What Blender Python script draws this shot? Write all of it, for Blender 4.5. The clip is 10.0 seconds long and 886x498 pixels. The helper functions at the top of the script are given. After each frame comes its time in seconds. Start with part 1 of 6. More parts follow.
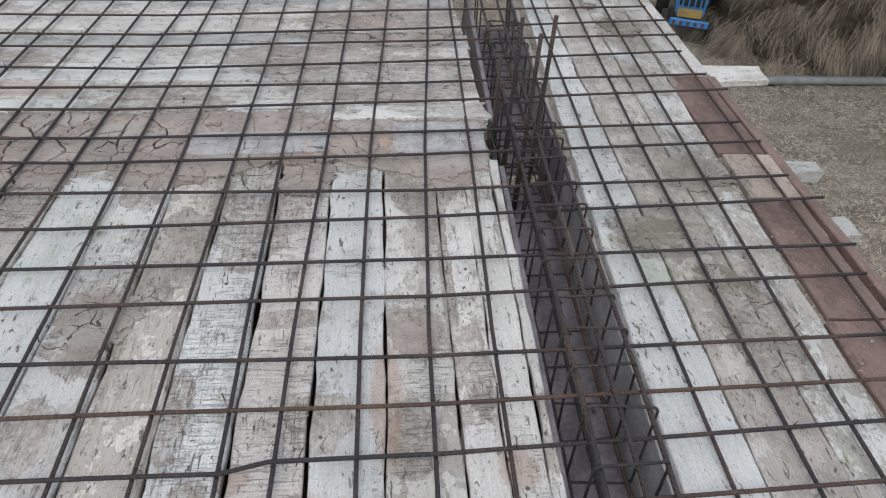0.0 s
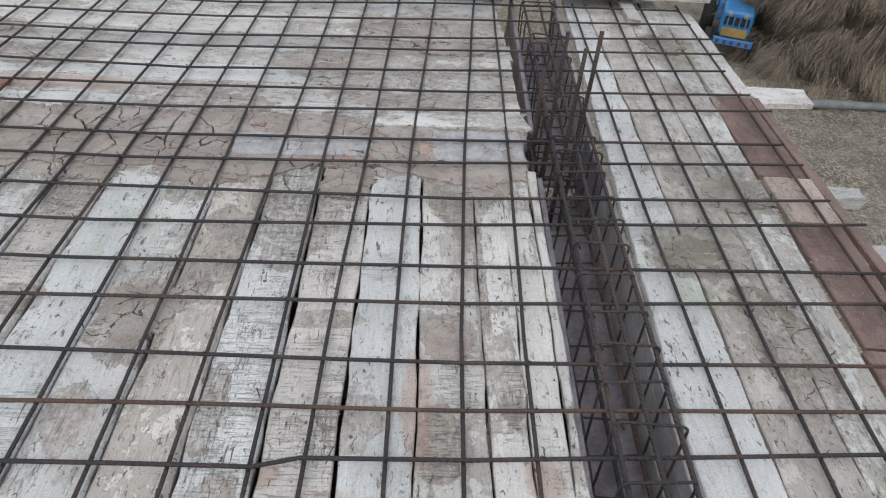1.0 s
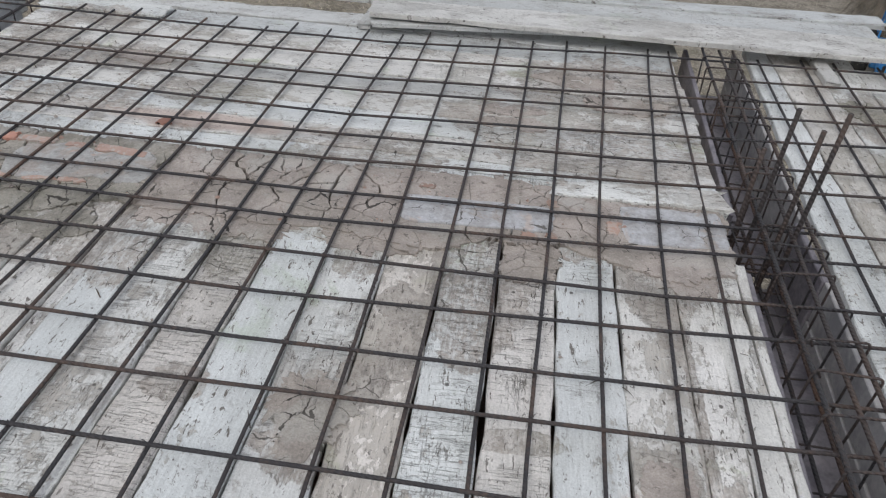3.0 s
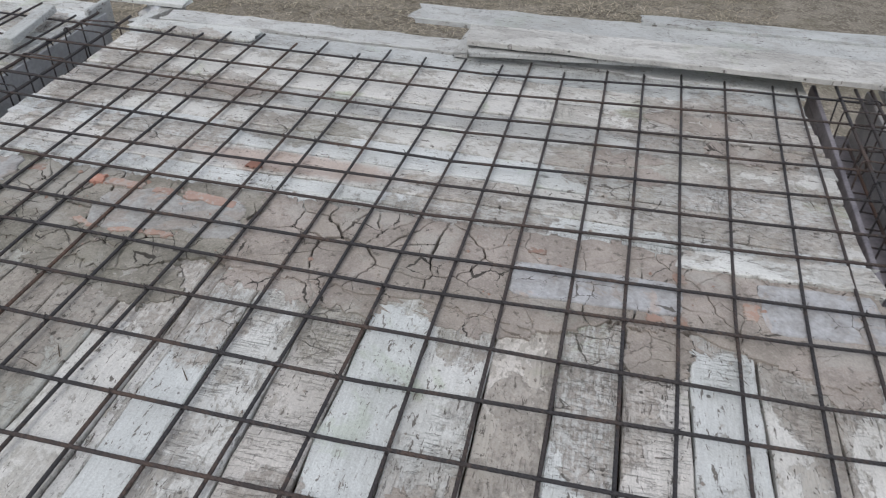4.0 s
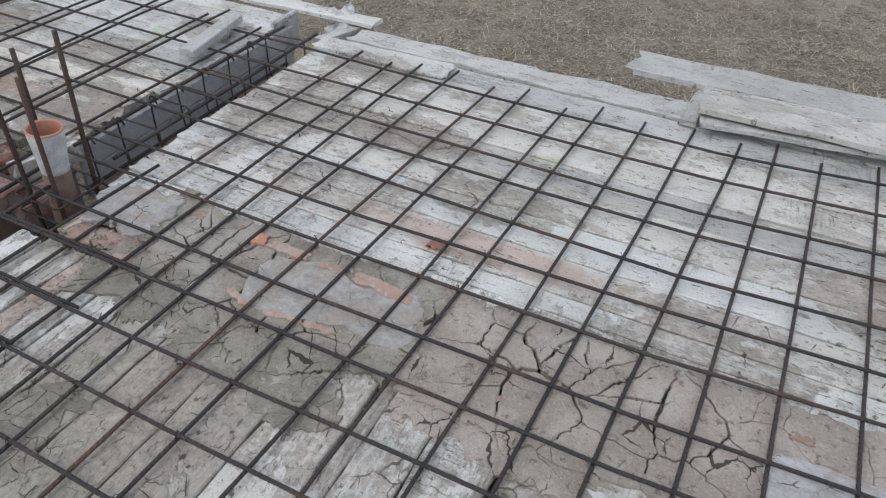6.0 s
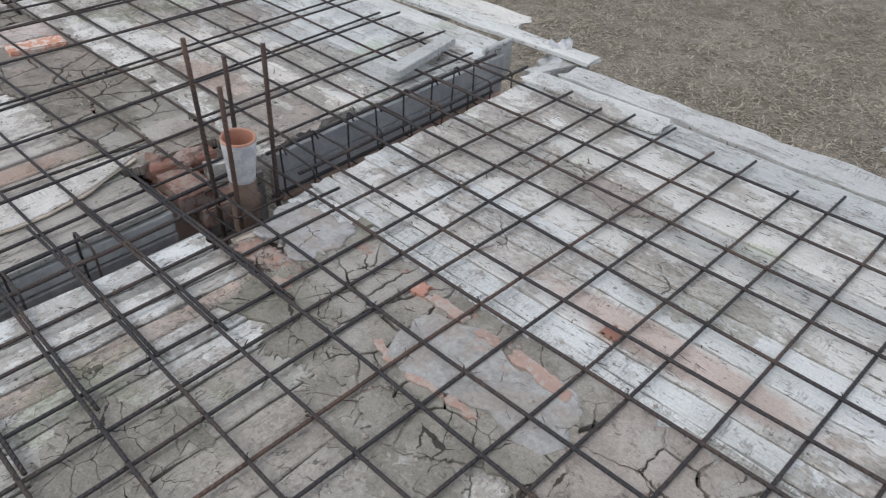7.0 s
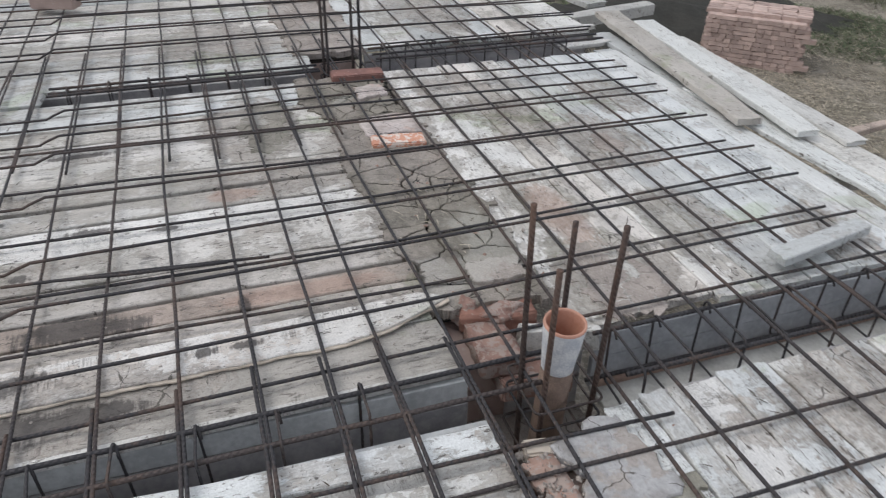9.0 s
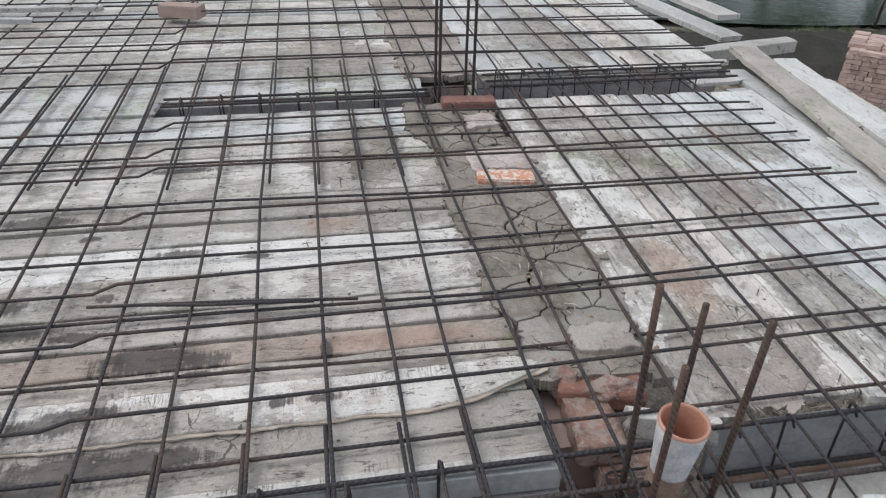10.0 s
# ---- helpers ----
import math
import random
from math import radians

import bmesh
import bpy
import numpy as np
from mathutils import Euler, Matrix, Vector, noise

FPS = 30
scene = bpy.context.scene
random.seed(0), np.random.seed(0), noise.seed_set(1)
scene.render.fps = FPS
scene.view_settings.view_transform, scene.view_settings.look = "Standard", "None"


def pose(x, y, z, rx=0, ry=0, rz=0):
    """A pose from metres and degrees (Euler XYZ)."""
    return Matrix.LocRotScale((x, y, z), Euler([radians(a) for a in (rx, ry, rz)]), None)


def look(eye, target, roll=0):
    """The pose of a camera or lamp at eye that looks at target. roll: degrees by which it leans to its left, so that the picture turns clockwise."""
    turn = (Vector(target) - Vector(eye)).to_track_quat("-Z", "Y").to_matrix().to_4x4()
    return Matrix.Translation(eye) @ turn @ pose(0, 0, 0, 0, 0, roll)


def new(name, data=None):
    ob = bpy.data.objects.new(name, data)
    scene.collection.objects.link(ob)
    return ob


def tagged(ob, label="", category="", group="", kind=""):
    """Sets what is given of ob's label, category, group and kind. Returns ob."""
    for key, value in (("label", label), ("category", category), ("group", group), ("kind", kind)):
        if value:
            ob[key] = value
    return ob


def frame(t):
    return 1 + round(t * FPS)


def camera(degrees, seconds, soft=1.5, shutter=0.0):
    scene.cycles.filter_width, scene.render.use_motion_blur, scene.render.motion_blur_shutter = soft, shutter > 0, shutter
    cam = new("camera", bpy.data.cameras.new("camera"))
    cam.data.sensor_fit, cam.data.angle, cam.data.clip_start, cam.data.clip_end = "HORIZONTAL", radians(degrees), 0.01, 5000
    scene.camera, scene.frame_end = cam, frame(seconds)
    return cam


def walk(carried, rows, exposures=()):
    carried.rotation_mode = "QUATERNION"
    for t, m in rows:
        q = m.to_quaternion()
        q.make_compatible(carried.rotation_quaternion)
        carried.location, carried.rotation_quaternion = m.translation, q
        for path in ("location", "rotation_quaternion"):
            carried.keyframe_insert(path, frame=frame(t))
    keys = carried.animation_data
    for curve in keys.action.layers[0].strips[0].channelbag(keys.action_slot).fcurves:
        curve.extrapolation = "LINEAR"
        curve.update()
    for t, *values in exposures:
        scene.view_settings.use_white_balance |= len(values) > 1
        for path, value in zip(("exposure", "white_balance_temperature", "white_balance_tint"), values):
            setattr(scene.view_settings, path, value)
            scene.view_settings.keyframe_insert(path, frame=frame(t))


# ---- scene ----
cam = camera(62.7, 10.0, soft=1.15, shutter=0.15)
PATH = [
    (0, (0.028, 0.019, 1.505), (0.224, 1.568, 0.254), 3.5),
    (0.5, (0.04, -0.014, 1.52), (0.232, 1.537, 0.272), 4.8),
    (1, (0.002, 0.003, 1.518), (0.12, 1.569, 0.28), 4.6),
    (1.5, (-0.033, 0.041, 1.513), (0.044, 1.621, 0.29), 5.3),
    (2, (-0.126, 0.103, 1.511), (-0.174, 1.692, 0.297), 4.9),
    (2.5, (-0.228, 0.21, 1.487), (-0.317, 1.804, 0.282), 5.0),
    (2.7, (-0.283, 0.283, 1.473), (-0.38, 1.878, 0.27), 4.8),
    (3.8, (-0.52, 0.635, 1.533), (-0.747, 2.194, 0.301), 2.2),
    (4, (-0.57, 0.714, 1.534), (-0.849, 2.265, 0.302), 2.7),
    (4.5, (-0.597, 0.838, 1.531), (-0.992, 2.358, 0.292), 3.7),
    (5, (-0.722, 0.989, 1.518), (-1.18, 2.485, 0.272), 4.4),
    (5.2, (-0.775, 1.023, 1.526), (-1.287, 2.499, 0.277), 4.7),
    (6.3, (-1.074, 1.395, 1.454), (-1.768, 2.802, 0.214), 2.4),
    (6.5, (-1.102, 1.478, 1.446), (-1.903, 2.825, 0.203), 1.9),
    (7, (-1.145, 1.53, 1.455), (-2.173, 2.717, 0.217), 2.9),
    (7.5, (-1.323, 1.612, 1.443), (-2.499, 2.706, 0.252), 1.9),
    (8, (-1.513, 1.701, 1.442), (-2.799, 2.712, 0.291), 1.6),
    (8.5, (-1.591, 1.73, 1.445), (-2.958, 2.66, 0.319), 0.6),
    (9, (-1.72, 1.829, 1.452), (-3.295, 2.396, 0.357), 1.3),
    (9.5, (-1.785, 1.866, 1.441), (-3.42, 2.266, 0.362), 1.0),
    (10, (-1.964, 1.883, 1.435), (-3.627, 2.198, 0.37), 1.4),
]
walk(cam, [(t, look(eye, target, roll)) for t, eye, target, roll in PATH],
     [(0.0, 0.09, 6410, 10), (2.0, 0.07, 6400, 10), (4.5, 0.04, 6330, 10), (7.0, 0.12, 6270, 10), (8.5, 0.17, 6320, 10), (10.0, 0.24, 6390, 10)])

# ---- light: an overcast day ----
world = bpy.data.worlds.new("overcast_sky")
scene.world = world
world.use_nodes = True
wt = world.node_tree
wt.nodes.clear()
sky = wt.nodes.new("ShaderNodeTexSky")
sky.sky_type, sky.sun_disc = "NISHITA", False
sky.sun_elevation, sky.sun_rotation = radians(48), radians(200)
sky.dust_density, sky.air_density = 4.0, 1.0
cloud = wt.nodes.new("ShaderNodeMix")
cloud.data_type = "RGBA"
cloud.inputs["Factor"].default_value = 0.7
cloud.inputs["B"].default_value = (8.3, 8.5, 9.0, 1)
bg = wt.nodes.new("ShaderNodeBackground")
bg.inputs["Strength"].default_value = 0.1
wo = wt.nodes.new("ShaderNodeOutputWorld")
wt.links.new(sky.outputs[0], cloud.inputs["A"])
wt.links.new(cloud.outputs["Result"], bg.inputs["Color"])
wt.links.new(bg.outputs[0], wo.inputs[0])

sun_data = bpy.data.lights.new("sun", "SUN")
sun_data.energy, sun_data.angle, sun_data.color = 0.9, radians(35), (1.0, 0.97, 0.92)
sun = new("sun", sun_data)
sun.matrix_world = look((-3, -8, 12), (0, 0, 0))


# ---- materials ----
class Nodes:
    """Short hand for a node material."""

    def __init__(self, name):
        self.mat = bpy.data.materials.new(name)
        self.mat.use_nodes = True
        self.tree = self.mat.node_tree
        self.bsdf = self.tree.nodes["Principled BSDF"]
        self.where = self.add("ShaderNodeNewGeometry").outputs["Position"]
        self.chance = self.add("ShaderNodeObjectInfo").outputs["Random"]

    def add(self, kind):
        return self.tree.nodes.new(kind)

    def put(self, socket, value):
        if hasattr(value, "is_linked"):
            self.tree.links.new(value, socket)
        elif isinstance(value, tuple) and len(value) == 3 and socket.type == "RGBA":
            socket.default_value = (*value, 1)
        else:
            socket.default_value = value

    def scaled(self, factors, offset=None):
        n = self.add("ShaderNodeVectorMath")
        n.operation = "MULTIPLY_ADD"
        self.put(n.inputs[0], self.where)
        n.inputs[1].default_value = factors
        if offset is not None:
            self.put(n.inputs[2], offset)
        return n.outputs[0]

    def noise(self, vec, scale, detail=4.0, rough=0.55, warp=0.0):
        n = self.add("ShaderNodeTexNoise")
        self.put(n.inputs["Vector"], vec)
        n.inputs["Scale"].default_value, n.inputs["Detail"].default_value = scale, detail
        n.inputs["Roughness"].default_value, n.inputs["Distortion"].default_value = rough, warp
        return n.outputs["Fac"]

    def cells(self, vec, scale, feature="F1"):
        n = self.add("ShaderNodeTexVoronoi")
        n.feature = feature
        self.put(n.inputs["Vector"], vec)
        n.inputs["Scale"].default_value = scale
        return n.outputs["Distance"]

    def ramp(self, fac, low, high, a=0.0, b=1.0):
        n = self.add("ShaderNodeMapRange")
        n.interpolation_type = "SMOOTHSTEP"
        self.put(n.inputs["Value"], fac)
        for k, v in (("From Min", low), ("From Max", high), ("To Min", a), ("To Max", b)):
            n.inputs[k].default_value = v
        return n.outputs["Result"]

    def math(self, op, a, b=0.0):
        n = self.add("ShaderNodeMath")
        n.operation = op
        self.put(n.inputs[0], a)
        self.put(n.inputs[1], b)
        return n.outputs[0]

    def mix(self, fac, a, b, kind="MIX"):
        n = self.add("ShaderNodeMix")
        n.data_type, n.blend_type = "RGBA", kind
        self.put(n.inputs["Factor"], fac)
        self.put(n.inputs["A"], a)
        self.put(n.inputs["B"], b)
        return n.outputs["Result"]

    def finish(self, colour, rough=0.8, bump=None, depth=0.002, metal=0.0, spec=0.3):
        self.put(self.bsdf.inputs["Base Color"], colour)
        self.put(self.bsdf.inputs["Roughness"], rough)
        self.put(self.bsdf.inputs["Metallic"], metal)
        self.put(self.bsdf.inputs["Specular IOR Level"], spec)
        if bump is not None:
            n = self.add("ShaderNodeBump")
            n.inputs["Strength"].default_value, n.inputs["Distance"].default_value = 0.8, depth
            self.put(n.inputs["Height"], bump)
            self.tree.links.new(n.outputs[0], self.bsdf.inputs["Normal"])
        return self.mat


def plain_material(name, a, b, rough=0.7, scale=8.0, depth=0.002, metal=0.0, spec=0.3, vary=0.0):
    m = Nodes(name)
    n1, n2 = m.noise(m.where, scale, 5.0, 0.6), m.noise(m.where, scale * 9, 4.0, 0.6)
    f = m.ramp(m.math("ADD", m.math("MULTIPLY", n1, 0.65), m.math("MULTIPLY", n2, 0.35)), 0.36, 0.64)
    col = m.mix(f, a, b)
    if vary:
        col = m.mix(1.0, col, m.ramp(m.add("ShaderNodeNewGeometry").outputs["Random Per Island"], 0.0, 1.0, 1 - vary, 1 + vary), "MULTIPLY")
    return m.finish(col, rough, m.math("ADD", n2, n1), depth, metal, spec)


# dried mud and cement washed over the boards: x, y, half length along x, half length along y
WASH_Y = ((0.262, 1.7, 0.024, 0.5), (0.15, 1.52, 0.09, 0.10), (0.12, 1.13, 0.08, 0.13), (0.31, 1.35, 0.05, 0.2), (0.22, 2.30, 0.18, 0.19), (-0.03, 2.42, 0.13, 0.06), (-0.35, 2.20, 0.19, 0.33), (-0.56, 1.88, 0.08, 0.17), (-0.60, 2.05, 0.06, 0.10),
          (-0.77, 1.53, 0.12, 0.20), (-0.64, 1.72, 0.08, 0.12), (-0.21, 1.575, 0.13, 0.045), (-0.47, 1.22, 0.04, 0.18), (-0.12, 1.20, 0.09, 0.10), (-1.13, 1.62, 0.09, 0.08), (-0.82, 1.20, 0.07, 0.14), (-0.40, 0.95, 0.06, 0.12))
WASH_Y += ((-1.35, 2.50, 1.75, 0.22), (-4.3, 2.58, 1.1, 0.26), (-1.52, 2.18, 0.12, 0.26), (-1.18, 2.24, 0.12, 0.22), (-0.76, 2.28, 0.10, 0.18), (-2.05, 2.05, 0.22, 0.4), (-1.8, 2.25, 0.34, 0.26), (-2.36, 1.8, 0.3, 0.45), (-2.62, 1.9, 0.12, 0.5),
           (1.06, 1.95, 0.26, 0.2), (1.18, 1.52, 0.15, 0.34), (1.3, 2.33, 0.24, 0.2), (1.42, 3.75, 0.18, 0.3), (1.36, 3.15, 0.16, 0.2), (-3.36, 1.25, 0.16, 0.5), (-5.1, 2.05, 0.45, 0.3), (-4.55, 2.2, 0.16, 0.4), (-4.0, 1.0, 0.2, 0.3), (-6.5, 2.0, 0.5, 0.4),
           (-0.38, 2.08, 0.17, 0.30), (-0.22, 2.36, 0.10, 0.14), (0.17, 2.30, 0.10, 0.25), (0.24, 2.10, 0.06, 0.2), (-3.36, 1.05, 0.12, 0.32), (-3.30, 0.75, 0.14, 0.3))
WASH_X = ((0.18, 3.78, 0.50, 0.42), (0.10, 3.15, 0.55, 0.33), (-0.85, 2.88, 0.36, 0.15), (-1.25, 2.79, 0.22, 0.06), (-2.65, 3.55, 0.30, 0.30), (-4.9, 3.3, 0.5, 0.2), (0.10, 3.72, 0.50, 0.34), (-0.12, 3.30, 0.40, 0.16), (0.32, 3.15, 0.26, 0.22), (-0.33, 3.43, 0.34, 0.12), (0.05, 3.78, 0.48, 0.18), (-0.36, 3.30, 0.30, 0.16), (-1.68, 3.30, 0.34, 0.14), (-2.15, 3.58, 0.32, 0.18), (-2.22, 3.14, 0.34, 0.14),
          (-2.72, 3.5, 0.18, 0.5), (0.25, 3.2, 0.25, 0.14), (-2.6, 4.05, 0.3, 0.14), (-3.45, 3.12, 0.40, 0.26), (-4.06, 3.08, 0.34, 0.16), (-4.48, 3.62, 0.36, 0.22), (-5.24, 3.13, 0.36, 0.2),
          (-3.75, 3.55, 0.3, 0.2), (-4.98, 3.95, 0.3, 0.2), (-3.5, 4.05, 0.25, 0.16), (-6.9, 3.5, 0.7, 0.3), (-0.9, 3.05, 0.3, 0.07))


# soot and damp blots on the boards of the west bay, in the same order
SOOT_Y = ((-3.70, 1.38, 0.055, 0.24), (-3.33, 1.42, 0.045, 0.19), (-4.06, 1.155, 0.028, 0.04), (-3.47, 1.84, 0.02, 0.06), (-3.64, 1.48, 0.02, 0.05), (-3.70, 1.86, 0.065, 0.02),
          (-4.31, 1.36, 0.03, 0.11), (-4.26, 1.62, 0.018, 0.08), (-4.46, 1.02, 0.03, 0.05), (-3.5, 1.2, 0.03, 0.16), (-3.28, 1.0, 0.07, 0.35), (-3.9, 0.95, 0.05, 0.12), (-5.0, 1.3, 0.03, 0.2), (-4.6, 0.8, 0.05, 0.2), (-0.95, 0.55, 0.06, 0.12),
          (-3.33, 1.22, 0.06, 0.22), (-3.26, 1.08, 0.05, 0.2), (-3.74, 1.32, 0.04, 0.18), (-3.47, 1.72, 0.025, 0.05), (-3.86, 1.10, 0.03, 0.10), (-3.98, 1.55, 0.02, 0.14), (-3.47, 1.13, 0.05, 0.14), (-3.52, 0.85, 0.07, 0.2), (-4.05, 0.75, 0.06, 0.2))


# red brick dust rubbed into the boards, in the same order
DUST_X = ((-1.60, 3.04, 0.50, 0.085), (-1.76, 2.99, 0.07, 0.05), (-3.9, 3.1, 0.3, 0.1))
DUST_Y = ((0.375, 1.03, 0.06, 0.07), (-0.31, 1.04, 0.05, 0.05), (-0.12, 0.86, 0.22, 0.14), (-3.72, 2.05, 0.05, 0.32), (0.06, 1.25, 0.05, 0.25), (-4.45, 1.9, 0.06, 0.12))


def blots(m, spots):
    """How far a place is from the nearest of the given ellipses, in their own radii."""
    near = None
    for x, y, rx, ry in spots:
        n = m.add("ShaderNodeVectorMath")
        n.operation = "MULTIPLY_ADD"
        m.put(n.inputs[0], m.where)
        n.inputs[1].default_value, n.inputs[2].default_value = (1 / rx, 1 / ry, 0), (-x / rx, -y / ry, 0)
        d = m.add("ShaderNodeVectorMath")
        d.operation = "LENGTH"
        m.put(d.inputs[0], n.outputs[0])
        near = d.outputs["Value"] if near is None else m.math("MINIMUM", near, d.outputs["Value"])
    return near


def hairline(m, scale, widest=0.03):
    """Thin broken crack lines of uneven width."""
    place = m.where
    for rate, far in ((1.1, 0.55), (6.0, 0.16)):
        warp = m.add("ShaderNodeTexNoise")
        m.put(warp.inputs["Vector"], m.where)
        warp.inputs["Scale"].default_value, warp.inputs["Detail"].default_value = scale * rate, 3.0
        n = m.add("ShaderNodeVectorMath")
        n.operation = "MULTIPLY_ADD"
        m.put(n.inputs[0], warp.outputs["Color"])
        n.inputs[1].default_value = (far / scale, far / scale, 0)
        m.put(n.inputs[2], place)
        place = n.outputs[0]
    flat = m.add("ShaderNodeVectorMath")
    flat.operation = "MULTIPLY"
    m.put(flat.inputs[0], place)
    flat.inputs[1].default_value = (1, 1, 0)
    edge = m.cells(flat.outputs[0], scale, "DISTANCE_TO_EDGE")
    width = m.ramp(m.noise(m.where, scale * 0.8, 4.0, 0.6), 0.44, 0.70, 0.0, widest)
    return m.math("LESS_THAN", edge, width)


def plank_material(name, along, paint=(0.60, 0.61, 0.60), wood=(0.30, 0.275, 0.24), worn=0.5, muddy=0.5, tint=(0.52, 0.44, 0.39), clean=0.0, sooty=0.0, hatch=0.3):
    """Whitewashed, weathered shuttering board with its grain along x or y. worn: paint lost in flakes; muddy: film of
    dried mud; hatch: fine drying checks across the grain."""
    m = Nodes(name)
    jump = m.add("ShaderNodeCombineXYZ")
    shift = m.math("MULTIPLY", m.chance, 37.0)
    for i in range(3):
        m.put(jump.inputs[i], shift)

    def way(long, cross):
        return (long, cross, 20.0) if along == "x" else (cross, long, 20.0)

    def dice(k):
        return m.math("FRACT", m.math("MULTIPLY", m.chance, k))

    def times(colour, fac):
        return m.mix(1.0, colour, fac, "MULTIPLY")
    grain = m.noise(m.scaled(way(2.6, 40.0), jump.outputs[0]), 1.0, 5.0, 0.62, 0.5)
    fine = m.noise(m.scaled(way(11.0, 150.0), jump.outputs[0]), 1.0, 5.0, 0.68, 0.4)
    blot = m.noise(m.scaled(way(5.0, 9.0), jump.outputs[0]), 1.0, 8.0, 0.68, 0.3)
    soft = m.noise(m.scaled(way(1.6, 4.0), jump.outputs[0]), 1.0, 3.0, 0.5, 0.3)
    flake = m.noise(m.scaled(way(30.0, 42.0), jump.outputs[0]), 1.0, 9.0, 0.74, 0.4)
    grit = m.noise(m.where, 170.0, 6.0, 0.75)
    area = m.noise(m.where, 3.3, 3.0, 0.5)
    # limewash: its tone and warmth change from board to board, and a little along each
    white = m.mix(m.ramp(dice(7.31), 0.25, 0.75), (paint[0] * 0.97, paint[1] * 0.985, paint[2] * 0.985), (paint[0] * 1.0, paint[1] * 0.97, paint[2] * 0.935))
    white = m.mix(m.ramp(dice(11.7), 0.82, 0.92, 0.0, 0.4), white, tint)
    white = times(white, m.ramp(dice(5.13), 0.0, 1.0, 0.89, 1.05))
    white = times(white, m.ramp(soft, 0.34, 0.66, 0.91, 1.05))
    white = times(white, m.ramp(fine, 0.34, 0.66, 0.90, 1.04))
    # paint worn off in flakes, down to dirty wood
    loss = m.math("ADD", m.math("ADD", m.math("MULTIPLY", flake, 0.50), m.math("MULTIPLY", blot, 0.62)), m.math("MULTIPLY", fine, 0.12))
    loss = m.math("ADD", loss, m.ramp(dice(3.77), 0.0, 1.0, -0.03, 0.05))
    bare = m.ramp(loss, 0.715 - 0.09 * worn, 0.735 - 0.09 * worn)
    grey = m.mix(m.ramp(fine, 0.38, 0.62), (wood[0] * 1.55, wood[1] * 1.55, wood[2] * 1.55), (wood[0] * 0.95, wood[1] * 0.95, wood[2] * 0.95))
    colour = m.mix(m.math("MULTIPLY", bare, m.ramp(grit, 0.35, 0.6, 0.35, 0.75)), white, grey)
    # a film of dried mud, from none to most of a board
    film = m.math("ADD", m.noise(m.scaled(way(1.5, 2.6), jump.outputs[0]), 1.0, 9.0, 0.66, 0.35), m.ramp(dice(9.57), 0.0, 1.0, -0.10, 0.0))
    film = m.ramp(film, 0.55 - 0.05 * muddy, 0.575 - 0.05 * muddy)
    near = blots(m, WASH_X if along == "x" else WASH_Y)
    ragged = m.noise(m.where, 7.0, 8.0, 0.68, 0.4)
    wash = m.ramp(m.math("ADD", near, m.math("MULTIPLY", ragged, 1.7)), 1.70, 1.77, 1.0, 0.0)
    thin = m.ramp(m.math("ADD", flake, m.math("MULTIPLY", fine, 0.35)), 0.60, 0.78, 1.0, 0.35)
    mud = m.mix(m.ramp(ragged, 0.40, 0.60), (0.415, 0.375, 0.336), (0.295, 0.268, 0.24))
    mud = m.mix(m.ramp(m.noise(m.where, 1.1, 3.0), 0.50, 0.62, 0.0, 0.7), mud, (0.335, 0.325, 0.277))
    mud = times(mud, m.ramp(m.noise(m.where, 48.0, 6.0, 0.7), 0.38, 0.62, 0.82, 1.12))
    colour = m.mix(m.math("MULTIPLY", film, m.math("MULTIPLY", thin, 0.52 * (1 - clean))), colour, mud)
    colour = m.mix(m.math("MULTIPLY", wash, m.math("MULTIPLY", thin, 0.92)), colour, mud)
    # hairline cracks where the mud lies thick
    split = m.math("MULTIPLY", hairline(m, 9.0), m.ramp(m.math("MULTIPLY", wash, m.noise(m.where, 4.3, 2.0)), 0.45, 0.56))
    colour = m.mix(m.math("MULTIPLY", split, 0.85), colour, (0.07, 0.062, 0.052))
    # drying checks: long ones with the grain, and short ones across it in patches
    line = m.ramp(m.math("ABSOLUTE", m.math("SUBTRACT", grain, 0.5)), 0.0, 0.013, 1.0, 0.0)
    line = m.math("MULTIPLY", line, m.math("MULTIPLY", m.ramp(blot, 0.46, 0.58), m.ramp(dice(2.91), 0.2, 0.9, 0.15, 1.0)))
    cross = m.noise(m.scaled(way(95.0, 7.0), jump.outputs[0]), 1.0, 3.0, 0.55, 0.5)
    check = m.math("MULTIPLY", m.ramp(m.math("ABSOLUTE", m.math("SUBTRACT", cross, 0.5)), 0.004, 0.022, 1.0, 0.0), m.ramp(m.noise(m.scaled(way(2.6, 5.0), jump.outputs[0]), 1.0, 4.0), 0.62 - 0.2 * hatch, 0.68 - 0.2 * hatch))
    colour = m.mix(m.math("MULTIPLY", m.math("MAXIMUM", line, m.math("MULTIPLY", check, 0.62)), 0.85), colour, (0.125, 0.112, 0.10))
    # brick dust, and damp that greys several boards
    dust = m.ramp(m.math("ADD", blots(m, DUST_X if along == "x" else DUST_Y), m.math("MULTIPLY", m.math("ADD", ragged, flake), 0.8)), 1.45, 1.85, 0.55, 0.0)
    colour = m.mix(dust, colour, (0.46, 0.315, 0.25))
    damp = m.ramp(m.noise(m.where, 1.3, 6.0, 0.62, 0.3), 0.47, 0.60, 0.0, 0.65 * (1 - clean))
    colour = m.mix(damp, colour, times(colour, (0.82, 0.82, 0.80)))
    moss = m.ramp(m.noise(m.where, 1.75, 8.0, 0.68, 0.4), 0.58, 0.64, 0.0, 0.8 * (1 - clean))
